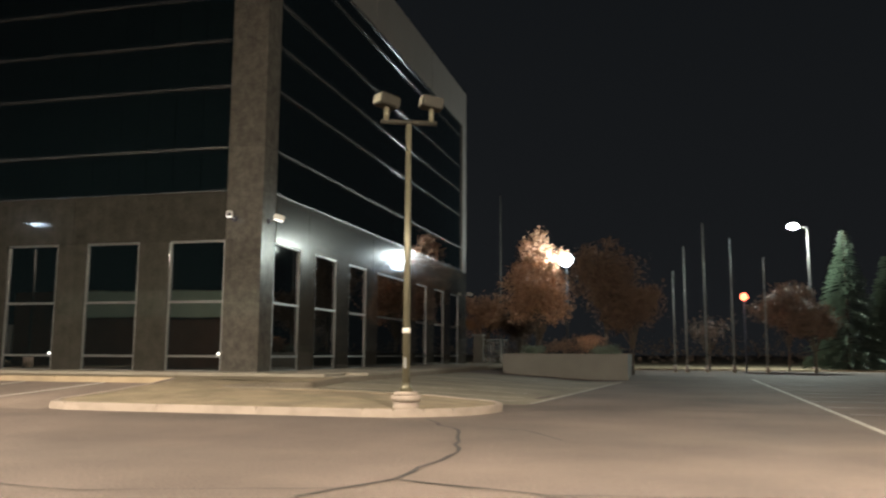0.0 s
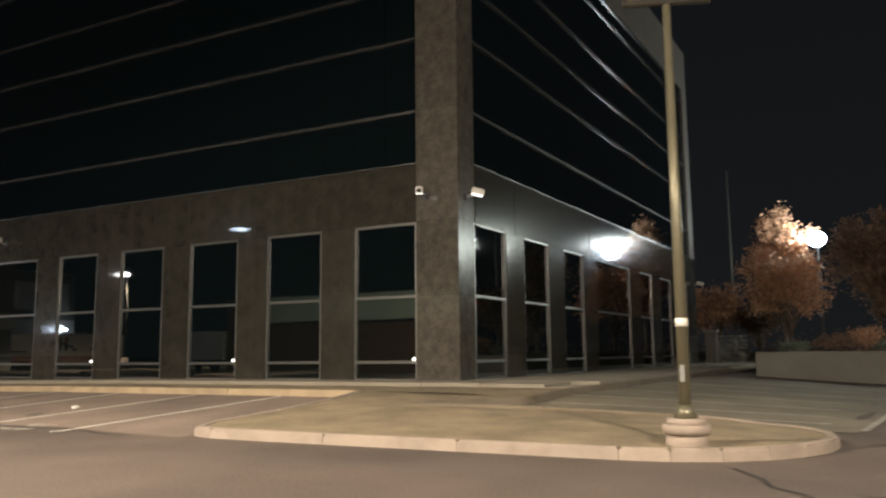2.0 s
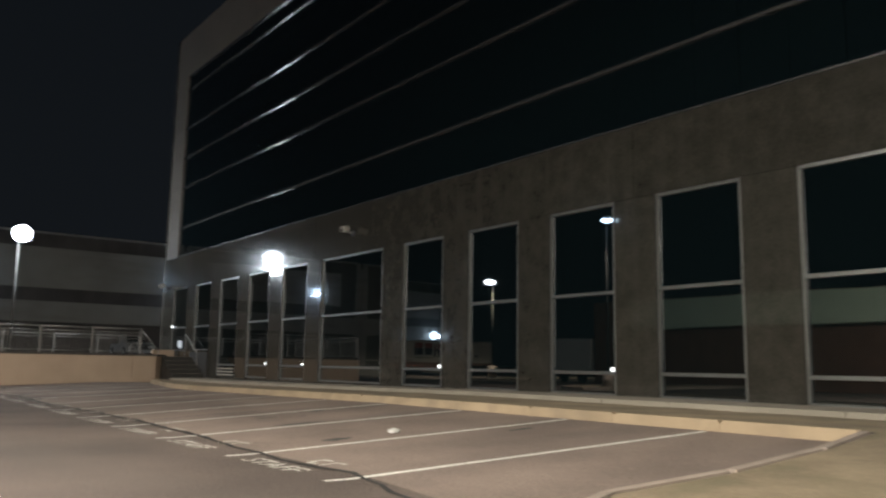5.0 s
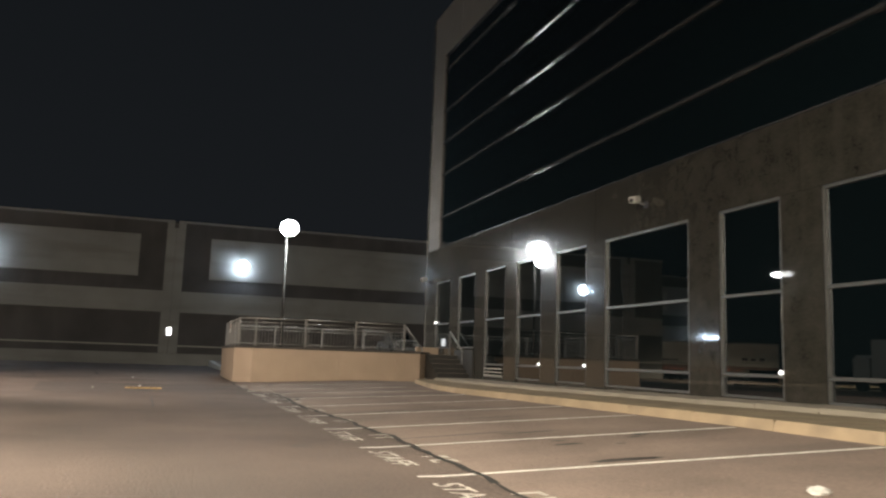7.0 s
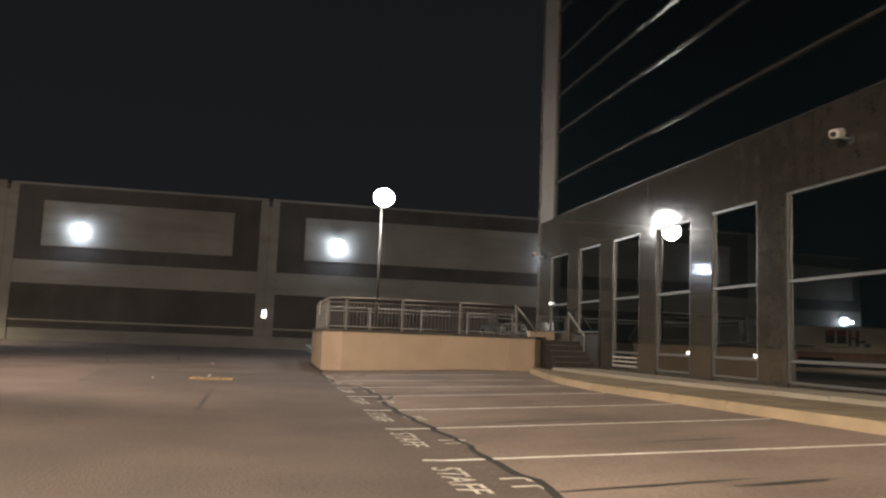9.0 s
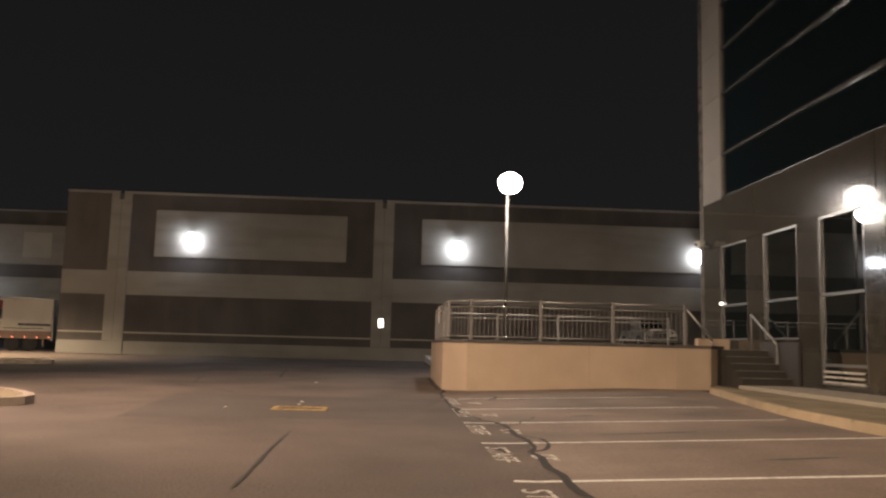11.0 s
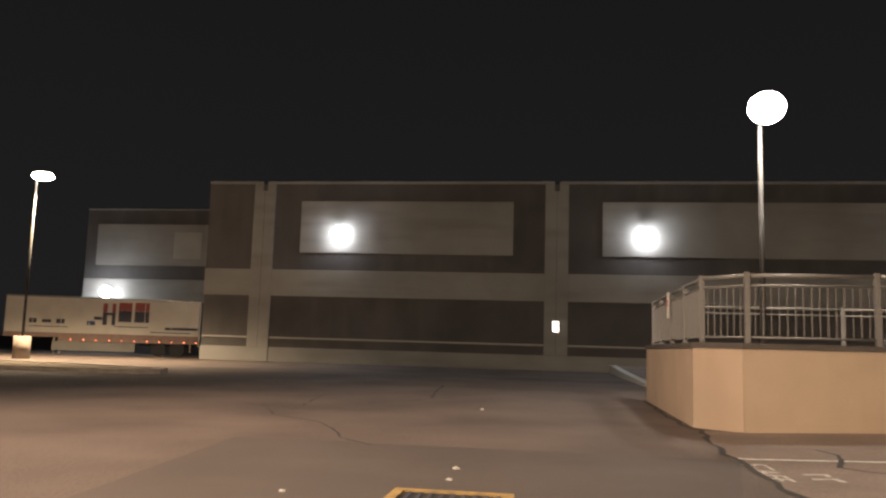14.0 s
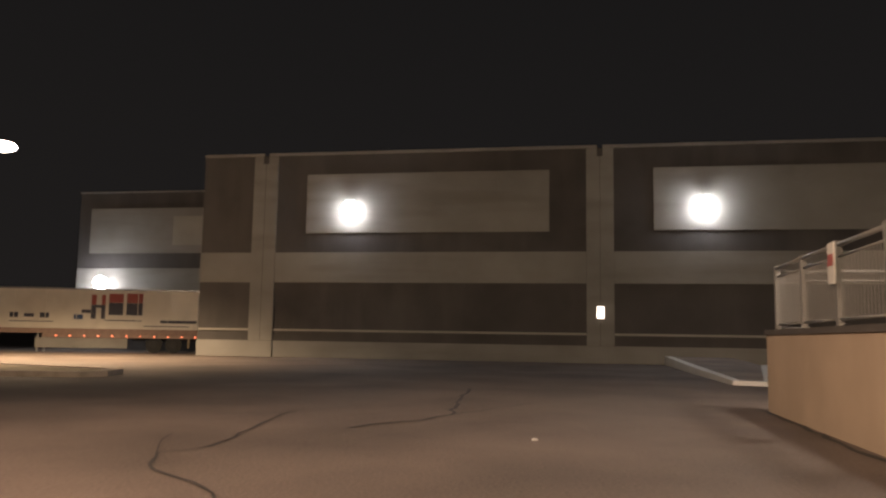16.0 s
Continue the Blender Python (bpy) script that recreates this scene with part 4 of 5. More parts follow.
t = thing("sill_lamp", (-52.1, WY, TRANSOM + 0.1), "small lit fitting on the window rail", "lamp", "sill lamps")
part("case", box(B(), -52.16, -52.06, WY - 0.02, WY + 0.06, TRANSOM + 0.04, TRANSOM + 0.14, 0.01), M["dim_glow"], t)

# louvre at the foot of one window
louvre = thing("louvre_vent", (-44.5, WY, 0.7), "pale metal louvre below a window", "vent")
for i in range(3):
    for x0, x1 in ((-45.6, -44.77), (-44.68, -43.85)):
        part("slat", box(B(), x0, x1, WY - 0.02, WY + 0.04, 0.6 + 0.13 * i, 0.65 + 0.13 * i, 0.006), M["slat"], louvre)

# ---- rail on the deck ----
rail = thing("deck_railing", (-49, 18, DECK), "white painted metal railing with close bars on the deck", "railing")


def rail_run(a, b, bars=True, z0=DECK, z1=None, h=1.12):
    (ax, ay), (bx, by) = a, b
    z1 = z0 if z1 is None else z1
    l = math.hypot(bx - ax, by - ay)
    for hh, r in ((h, 0.035), (h - 0.16, 0.02), (0.10, 0.02)):
        part("rail", tube(B(), (ax, ay, z0 + hh), (bx, by, z1 + hh), r, r, 8), M["rail"], rail)
    n = int(l / 0.125)
    for i in range(1, n if bars else 0):
        f = i / n
        x, y, z = ax + (bx - ax) * f, ay + (by - ay) * f, z0 + (z1 - z0) * f
        part("bar", tube(B(), (x, y, z + 0.1), (x, y, z + h - 0.16), 0.011, 0.011, 5, False), M["rail"], rail)
    for x, y, z in ((ax, ay, z0),):
        part("post", box(B(), x - 0.045, x + 0.045, y - 0.045, y + 0.045, z, z + h + 0.06, 0.008), M["rail"], rail)


RAIL = [(-57.0, 25.8), (-57.0, 23.6), (-57.0, 21.4), (-57.0, 19.0), (-57.0, 16.62), (-55.1, 16.6), (-53.25, 16.6), (-51.35, 16.6), (-49.45, 16.6), (-48.7, 17.2), (-48.62, 19.2), (-48.57, 21.3), (-48.52, 23.4)]
for a, b in zip(RAIL, RAIL[1:]):
    rail_run(a, b, b[0] > -56.9, z0=DECK + (0.09 if b[0] > -56.9 else 0.03))
part("post", box(B(), -48.565, -48.475, 23.355, 23.445, DECK + 0.09, DECK + 1.27, 0.008), M["rail"], rail)
no_sign = thing("rail_sign", (-53.25, 16.53, 2.1), "small white notice hung on the railing", "sign")
part("plate", box(B(), -53.4, -53.1, 16.5, 16.52, 2.05, 2.62, 0.004), M["white"], no_sign)
part("red_bar", box(B(), -53.37, -53.13, 16.492, 16.498, 2.3, 2.46), M["red"], no_sign, "red block of print")

# steps up to the deck beside the office wall
steps = thing("stairs", (-49.4, 25.3, 0.4), "short flight of dark steps up to the deck", "stairs", kind="structure")
for i in range(5):
    part("tread", box(B(), -47.1 - 0.36 * (i + 1) - (0.18 if i == 4 else 0), -47.102 - 0.36 * i, 24.45, 25.85, 0.1, 0.43 + 0.19 * (i + 1), 0.01), M["dark_step"], steps)
    part("nosing", box(B(), -47.16 - 0.36 * i, -47.09 - 0.36 * i, 24.47, 25.83, 0.431 + 0.19 * (i + 1), 0.437 + 0.19 * (i + 1)), M["walk"], steps, "pale worn edge of the step")
part("landing", box(B(), -53.2, -49.1, 24.78, 25.85, 0.1, DECK, 0.01), M["walk"], steps)
part("low_wall", box(B(), -51.5, -51.2, 24.8, 25.85, DECK + 0.002, DECK + 0.34, 0.02), M["stucco"], steps, "low cream wall")
part("side_wall", box(B(), -49.05, -46.75, 25.86, 25.93, 0.1, 1.62, 0.01), M["dark_step"], steps, "dark side wall below the window")
part("end_rail", tube(B(), (-48.52, 23.4, DECK + 1.2), (-48.5, 24.2, DECK + 0.25), 0.03, 0.03, 8), M["steel"], rail, "bare sloping end of the rail")
part("end_post", tube(B(), (-48.5, 24.2, DECK + 0.09), (-48.5, 24.2, DECK + 0.27), 0.025, 0.025, 8), M["steel"], rail)
handrail = thing("handrail", (-47.85, 25.8, 0.43), "sloping metal handrail of the steps", "handrail")
part("rail", tube(B(), (-47.85, 25.8, 1.56), (-49.5, 25.8, 2.45), 0.03, 0.03, 8), M["steel"], handrail)
for x, z0, z1 in ((-47.85, 0.41, 1.58), (-49.5, DECK - 0.02, 2.45)):
    part("post", tube(B(), (x, 25.8, z0), (x, 25.8, z1), 0.028, 0.028, 8), M["rail"], handrail)

# parked car on the deck, facing the rail


def profile_body(bm, outline, x, y, half, z):
    """A side outline of (along, up), pulled across the car."""
    left = [bm.verts.new((x - a, y - half * (0.82 if u > 0.95 else 1.0), z + u)) for a, u in outline]
    right = [bm.verts.new((x - a, y + half * (0.82 if u > 0.95 else 1.0), z + u)) for a, u in outline]
    k = len(outline)
    for i in range(k):
        bm.faces.new((left[i], left[(i + 1) % k], right[(i + 1) % k], right[i]))
    bm.faces.new(left[::-1])
    bm.faces.new(right)
    bmesh.ops.recalc_face_normals(bm, faces=bm.faces)
    bmesh.ops.bevel(bm, geom=list(bm.edges), offset=0.035, segments=2, affect="EDGES")
    return bm


CX, CY, CZ = -68.5, 29.3, 1.36
car = thing("parked_car", (CX, CY, CZ), "grey parked pickup with a chrome grille guard behind the deck", "car")
part("body", profile_body(B(), [(0, 0.35), (0, 0.85), (0.15, 0.95), (1.25, 1.02), (4.9, 1.02), (4.95, 0.4)], CX, CY, 0.92, CZ), M["car_paint"], car)
cabin = part("cabin", profile_body(B(), [(1.3, 1.0), (1.95, 1.62), (3.1, 1.66), (3.3, 1.0)], CX, CY, 0.86, CZ), M["car_paint"], car)
bm = B()
bm.faces.new([bm.verts.new(v) for v in ((CX - 1.36, CY - 0.62, CZ + 1.09), (CX - 1.36, CY + 0.62, CZ + 1.09), (CX - 1.88, CY + 0.58, CZ + 1.57), (CX - 1.88, CY - 0.58, CZ + 1.57))])
bmesh.ops.translate(bm, verts=bm.verts, vec=(0.03, 0, 0.03))
bmesh.ops.solidify(bm, geom=list(bm.faces), thickness=0.01)
part("windscreen", bm, M["glass"], cabin)
for sy in (-1, 1):
    part("headlight", box(B(), CX - 0.02, CX + 0.02, CY + sy * 0.68 - 0.14, CY + sy * 0.68 + 0.14, CZ + 0.68, CZ + 0.84, 0.015), M["chrome"], car)
    part("mirror", box(B(), CX - 1.75, CX - 1.65, CY + sy * 1.03 - 0.08, CY + sy * 1.03 + 0.08, CZ + 1.1, CZ + 1.28, 0.02), M["car_paint"], car)
    bend = [(0.5, 1.02), (0.66, 0.98), (0.78, 0.86), (0.82, 0.7), (0.82, 0.4)]
    for (y0, z0), (y1, z1) in zip(bend, bend[1:]):
        part("guard_tube", tube(B(), (CX + 0.16, CY + sy * y0, CZ + z0), (CX + 0.16, CY + sy * y1, CZ + z1), 0.045, 0.045, 12), M["chrome"], car)
    part("guard_stay", tube(B(), (CX - 0.02, CY + sy * 0.5, CZ + 0.6), (CX + 0.16, CY + sy * 0.5, CZ + 1.0), 0.025, 0.025, 8), M["chrome"], car)
    for ax in (0.95, 4.0):
        wheel = part("wheel", tube(B(), (CX - ax, CY + sy * 0.74, CZ + 0.37), (CX - ax, CY + sy * 0.94, CZ + 0.37), 0.37, 0.37, 22), M["black"], car)
        part("rim", tube(B(), (CX - ax, CY + sy * 0.93, CZ + 0.37), (CX - ax, CY + sy * 0.95, CZ + 0.37), 0.2, 0.18, 14), M["steel"], wheel)
part("guard_tube", tube(B(), (CX + 0.16, CY - 0.51, CZ + 1.02), (CX + 0.16, CY + 0.51, CZ + 1.02), 0.045, 0.045, 12), M["chrome"], car)
part("bumper", box(B(), CX - 0.02, CX + 0.14, CY - 0.9, CY + 0.9, CZ + 0.36, CZ + 0.54, 0.03), M["chrome"], car)
part("grille", box(B(), CX - 0.01, CX + 0.03, CY - 0.48, CY + 0.48, CZ + 0.6, CZ + 0.84, 0.01), M["black"], car)
# ---- warehouse fittings ----
for y in (-0.4, 19.5, 38.3):
    t = thing("wall_floodlight", (HX + 0.1, y, 8.6), "bright white floodlight on the warehouse wall", "lamp", "warehouse floodlights")
    part("bracket", box(B(), HX + 0.1, HX + 0.5, y - 0.05, y + 0.05, 8.2, 8.3, 0.01), M["steel"], t)
    part("shade", box(B(), HX + 0.3, HX + 0.75, y - 0.3, y + 0.3, 9.12, 9.18, 0.02), M["steel"], t)
    bm = B()
    # floodlight globe swollen to the width of its glare
    bmesh.ops.create_uvsphere(bm, u_segments=20, v_segments=12, radius=0.5)
    bmesh.ops.scale(bm, verts=bm.verts, vec=(0.7, 1.1, 1.1))
    bmesh.ops.translate(bm, verts=bm.verts, vec=(HX + 0.62, y, 8.5))
    part("lens", bm, M["cool_glow"], t, "floodlight lens enlarged to take in its glare")
t = thing("dock_lamp", (LX + 0.1, -23.0, 4.9), "bright lamp above the loading dock", "lamp")
part("case", box(B(), LX + 0.1, LX + 0.6, -23.3, -22.7, 5.25, 5.4, 0.02), M["steel"], t)
bm = B()
# dock lamp globe likewise oversized for its glare
bmesh.ops.create_uvsphere(bm, u_segments=16, v_segments=10, radius=0.5)
bmesh.ops.translate(bm, verts=bm.verts, vec=(LX + 0.7, -23.0, 5.0))
part("lens", bm, M["cool_glow"], t)
t = thing("lit_sign", (HX + 0.14, 13.9, 2.8), "small glowing white wall sign on the pilaster", "sign")
part("case", box(B(), HX + 0.13, HX + 0.22, 13.68, 14.12, 2.42, 3.12, 0.02), M["steel"], t)
part("face", box(B(), HX + 0.223, HX + 0.25, 13.71, 14.09, 2.45, 3.09, 0.01), M["sign_glow"], t)

# ---- trailer at the dock ----
TX, TY, TL = -91.3, -12.1, 13.2
trailer = thing("semi_trailer", (TX, TY, 0), "long white semi-trailer parked at a loading dock", "trailer")


def on_side_of_trailer(bm, u0, u1, d0, d1, z0, z1, bevel=0.0):
    """u from the rear end forwards, d outwards from the side."""
    return box(bm, TX + d0, TX + d1, TY - u1, TY - u0, z0, z1, bevel)


on_t = on_side_of_trailer
part("box", on_t(B(), 0, TL, -2.5, 0, 1.35, 4.08, 0.05), M["trailer"], trailer)
part("roof_rail", on_t(B(), 0, TL, -0.02, 0.03, 4.0, 4.11, 0.01), M["alu"], trailer)
for i in range(7):
    part("side_post", on_t(B(), 0.06 + 1.88 * i, 0.1 + 1.88 * i, 0.002, 0.014, 1.5, 4.0), M["trailer"], trailer)
lower = part("side_rail", on_t(B(), 0, TL, -0.02, 0.04, 1.18, 1.5, 0.01), M["rail_cover"], trailer, "dull red-brown lower rail")
for i in range(11):
    part("marker_lamp", on_t(B(), 0.1 + 0.86 * i, 0.2 + 0.86 * i, 0.045, 0.075, 1.0, 1.07), M["marker_glow"], lower)
part("lamp_rail", on_t(B(), 0, 9.6, -0.05, 0.035, 0.92, 1.17, 0.01), M["rail_cover"], trailer)
part("side_skirt", on_t(B(), 4.4, 10.0, -0.06, -0.02, 0.25, 0.9, 0.01), M["pale"], trailer)
part("axle_frame", on_t(B(), 0.3, 4.2, -2.1, -0.4, 0.75, 1.2, 0.02), M["black"], trailer)
for u in (1.5, 2.75):
    wheel = part("wheel", tube(B(), (TX - 0.32, TY - u, 0.52), (TX - 0.02, TY - u, 0.52), 0.52, 0.52, 24), M["black"], trailer)
    # rims coloured black for the shade under the trailer's tail
    part("rim", tube(B(), (TX - 0.03, TY - u, 0.52), (TX + 0.005, TY - u, 0.52), 0.28, 0.22, 18), M["black"], wheel)
for u in (9.5, 9.9):
    part("landing_leg", on_t(B(), u - 0.06, u + 0.06, -0.3, -0.16, 0.0, 1.22), M["steel"], trailer)
part("rear_frame", box(B(), TX - 2.5, TX + 0.03, TY - 0.05, TY + 0.08, 0.75, 4.05, 0.02), M["steel"], trailer)
part("rear_guard", on_t(B(), 0.52, 0.62, -0.12, -0.02, 0.3, 0.91), M["kerb_yellow"], trailer, "pale hanging guard post")
# the firm's mark as plain shapes: red above, dark below
for u0, u1, z0, z1, m in ((6.42, 6.72, 3.05, 3.7, "red"), (6.42, 6.72, 2.15, 3.04, "ink"), (5.85, 6.1, 3.05, 3.7, "red"), (5.85, 6.1, 2.15, 3.04, "ink"), (6.101, 6.419, 2.85, 3.04, "ink"), (4.75, 5.65, 3.2, 3.78, "red"), (4.75, 5.65, 2.4, 3.19, "ink"), (3.55, 4.55, 3.2, 3.82, "red"), (3.55, 4.55, 2.4, 3.19, "ink"), (6.74, 7.3, 2.5, 2.72, "ink"), (7.2, 7.75, 2.1, 2.4, "blue_print")):
    part("mark", on_t(B(), u0, u1, 0.003, 0.012, z0, z1), M[m], trailer, "block of the painted mark")
for u0, u1, z0, z1, m in ((11.1, 11.6, 2.16, 2.48, "ink"), (10.15, 10.75, 2.2, 2.42, "ink"), (9.25, 9.8, 2.16, 2.48, "ink"), (9.0, 11.6, 1.9, 1.95, "ink"), (0.1, 2.4, 1.92, 2.1, "ink"), (0.6, 3.4, 1.68, 1.74, "ink"), (3.6, 5.9, 2.02, 2.08, "ink")):
    part("print_bar", on_t(B(), u0, u1, 0.003, 0.012, z0, z1), M[m], trailer)
trailer.rotation_euler = (0, 0, radians(20))

# ---- kerbed islands by the drive ----
far_kerb = thing("kerbed_island", (-62, -2, 0), "low kerbed island with bare ground", "kerb", kind="structure")


def kerb_island(outline, t):
    k = len(outline)
    cx, cy = sum(p[0] for p in outline) / k, sum(p[1] for p in outline) / k
    for i in range(k):
        (ax, ay), (bx, by) = outline[i], outline[(i + 1) % k]
        s = 0.93
        part("kerb_stone", prism(B(), [(ax, ay), (bx, by), (cx + (bx - cx) * s, cy + (by - cy) * s), (cx + (ax - cx) * s, cy + (ay - cy) * s)], -0.1, 0.16), M["kerb"], t)
    part("fill", prism(B(), [(cx + (x - cx) * 0.929, cy + (y - cy) * 0.929) for x, y in outline], -0.1, 0.13), M["soil"], t)


kerb_island([(-61.9, -0.6), (-62.6, -0.2), (-64.2, -0.7), (-66, -6), (-70, -22), (-64.5, -22), (-61.7, -8), (-61.4, -3)], far_kerb)
near_island = thing("kerbed_island", (-42, 5, 0), "round-ended kerbed island at the edge of the drive", "kerb", kind="structure")
kerb_island([(-40.3, -6), (-40.3, 6.2), (-40.35, 7.3), (-40.65, 7.95), (-41.1, 8.22), (-41.6, 8.18), (-42.1, 7.95), (-42.8, 7.45), (-43.4, 6.95), (-43.8, 6.3), (-44.0, 5.2), (-44.0, -6)], near_island)

# ---- drain, patches and cracks in the asphalt ----
drain = thing("drain_grate", (-41.6, 13.25, 0), "sunken drain grate in a yellow painted frame", "drain")
for x0, x1, y0, y1 in ((-41.86, -41.78, 12.72, 13.76), (-41.28, -41.2, 12.72, 13.76), (-41.779, -41.281, 12.72, 12.82), (-41.779, -41.281, 13.66, 13.76)):
    part("frame", box(B(), x0, x1, y0, y1, -0.02, 0.03, 0.006), M["yellow"], drain)
# flat black slab in place of the shaded depth below the bars
part("well_shade", box(B(), -41.779, -41.281, 12.82, 13.66, -0.02, 0.009), M["black"], drain)
for i in range(9):
    y = 12.86 + 0.093 * i
    part("grate_bar", box(B(), -41.77, -41.29, y, y + 0.035, 0.010, 0.018), M["ink"], drain)


def blotch(outline, lift):
    bm = B()
    bm.faces.new([bm.verts.new((x, y, ground_z(x, y) + lift)) for x, y in outline])
    bmesh.ops.triangulate(bm, faces=bm.faces)
    return bm


patch = setting("asphalt_patch", blotch([(-45.1, 9.9), (-45.1, 16.3), (-39.7, 15.2), (-39.2, 10.5)], 0.005), M["asphalt_new"], "darker square of newer asphalt", "patch")
cracks = thing("sealed_cracks", (-30, 15, 0), "dark tar-sealed cracks across the asphalt", "cracks", kind="structure")
CRACKS = [
    ([(-22.3, 16.8)] + [p for p in JOINT[::-1] if p[0] < -22.3] + [(-49.6, 16.33), (-53.0, 16.32), (-57.4, 16.36)], 0.085),
    ([(-37.5, 16.87), (-36.9, 17.15), (-36.0, 17.05), (-35.6, 16.78)], 0.06),
    ([(-40.3, 17.6), (-39.6, 17.3), (-38.7, 16.87)], 0.03),
    ([(-33.0, 13.63), (-37.2, 13.55)], 0.045),
    ([(-15.9, 16.3), (-18.0, 16.75), (-19.5, 16.6), (-22.3, 16.8)], 0.06),
    ([(-44.9, 11.8), (-45.6, 11.2), (-46.4, 10.9), (-47.5, 10.34), (-47.9, 9.96), (-48.4, 9.33), (-48.8, 9.08), (-49.4, 8.82), (-50.0, 9.1), (-51.6, 8.86), (-53.65, 8.5), (-54.2, 8.55)], 0.035),
    ([(-53.4, 7.5), (-53.8, 8.1), (-54.2, 8.55)], 0.025),
    ([(-49.2, 8.9), (-50.4, 8.3), (-51.0, 8.1)], 0.02),
    ([(-54.5, 11.04), (-55.8, 11.5), (-57.4, 12.2)], 0.03),
    ([(-52.2, 10.0), (-52.7, 10.2), (-53.6, 10.8), (-54.5, 11.04), (-56.2, 10.85), (-58.1, 10.63), (-61.6, 10.36)], 0.06),
    ([(-5.6, 8.4), (-5.1, 9.5), (-5.0, 11.7), (-5.5, 14.1), (-6.6, 16.3)], 0.045),
    ([(-5.1, 9.5), (-3.6, 9.0), (-1.5, 9.4)], 0.04),
    ([(-3.9, 13.4), (-4.6, 14.7), (-5.4, 15.0)], 0.04),
    ([(-5.4, 8.9), (-7.5, 8.2), (-9.2, 8.5)], 0.02),
    ([(-5.3, 19.3), (-2.0, 20.2), (1.5, 19.8)], 0.08),
    ([(-45.1, 9.9), (-45.1, 16.3)], 0.035),
    ([(-46.3, 17.5), (-45.7, 17.62), (-45.3, 17.5), (-44.6, 17.28), (-44.3, 17.45), (-43.9, 17.9)], 0.055),
]
for i, (line, w) in enumerate(CRACKS):
    rnd = random.Random(i)
    dense = [line[0]]
    for (ax, ay), (bx, by) in zip(line, line[1:]):
        n = max(2, int(math.hypot(bx - ax, by - ay) / 0.4))
        for j in range(1, n + 1):
            off = 0.0 if j == n else rnd.uniform(-0.08, 0.08) * (0.2 if len(line) == 2 else 0.7)
            dense.append((ax + (bx - ax) * j / n + off, ay + (by - ay) * j / n + off))
    part("crack", ribbon(dense, w, 0.009, wobble=0.35, seed=i), M["oil" if len(line) == 2 else "tar"], cracks)
stains = thing("oil_stains", (-24, 19, 0.1), "dark oil stains in the parking stalls", "stain", kind="structure")
STAINS = [
    (-23.0, 18.55, 0.13, 0.45, 1), (-22.95, 18.9, 0.08, 0.2, 2), (-24.9, 20.0, 0.12, 0.16, 3), (-24.7, 19.8, 0.07, 0.12, 4), (-24.5, 18.7, 0.08, 0.26, 5), (-24.85, 18.75, 0.06, 0.14, 6),
    (-25.3, 18.3, 0.04, 0.12, 7), (-24.2, 19.3, 0.05, 0.1, 8), (-26.25, 17.9, 0.06, 1.1, 9), (-26.0, 18.9, 0.07, 0.5, 10), (-31.15, 18.4, 0.06, 1.2, 11), (-28.6, 19.4, 0.05, 0.7, 12),
    (-37.3, 18.9, 0.09, 0.9, 13), (-20.6, 18.0, 0.16, 0.26, 14), (-25.72, 15.5, 0.06, 0.16, 15), (-34.4, 19.6, 0.06, 0.6, 16), (-19.3, 20.3, 0.08, 0.3, 17), (-40.3, 18.5, 0.1, 0.25, 18),
]
for cx, cy, rx, ry, seed in STAINS:
    rnd = random.Random(seed)
    part("stain", blotch([(cx + rx * math.cos(a * 0.3927) * rnd.uniform(0.6, 1.1), cy + ry * math.sin(a * 0.3927) * rnd.uniform(0.6, 1.1)) for a in range(16)], 0.005), M["oil"], stains)
for x, y, s in ((-20.55, 18.92, 0.1), (-42.55, 13.1, 0.035), (-41.5, 11.82, 0.035), (-51.6, 12.57, 0.045), (-43.27, 13.08, 0.04)):
    t = thing("litter", (x, y, ground_z(x, y)), "crumpled scrap of white paper on the asphalt", "litter", "litter")
    bm = B()
    bmesh.ops.create_icosphere(bm, subdivisions=2, radius=s)
    rnd = random.Random(int(-x * 10))
    for v in bm.verts:
        v.co *= rnd.uniform(0.7, 1.1)
        v.co.z = max(-0.3 * s, v.co.z * 0.45)
    bmesh.ops.translate(bm, verts=bm.verts, vec=(x, y, ground_z(x, y) + 0.3 * s))
    part("scrap", bm, M["white"], t)

# white kerbed ramp nose past the deck wall
nose = thing("ramp_kerb", (-69, 18.5, 0), "pale kerb of a sloping bank past the deck wall", "kerb", kind="structure")
part("nose", prism(B(), [(-66.9, 17.66), (-66.7, 18.3), (-77.8, 20.4), (-86.4, 20.8), (-86.4, 17.62), (-76.5, 17.6)], -0.05, lambda x, y: 0.1 + 0.017 * (-66.5 - x)), M["asphalt_bays"], nose, "grey fill of the bank")
part("edge_stone", prism(B(), [(-66.5, 17.38), (-66.85, 17.65), (-76.5, 17.59), (-86.4, 17.61), (-86.4, 17.25), (-76.5, 17.24)], -0.05, lambda x, y: 0.13 + 0.017 * (-66.5 - x)), M["white"], nose, "white edge stone")
part("edge_stone", prism(B(), [(-66.5, 17.39), (-66.1, 18.5), (-77.6, 20.7), (-77.81, 20.42), (-66.69, 18.29), (-66.86, 17.67)], -0.05, lambda x, y: 0.13 + 0.017 * (-66.5 - x)), M["white"], nose, "white edge stone")

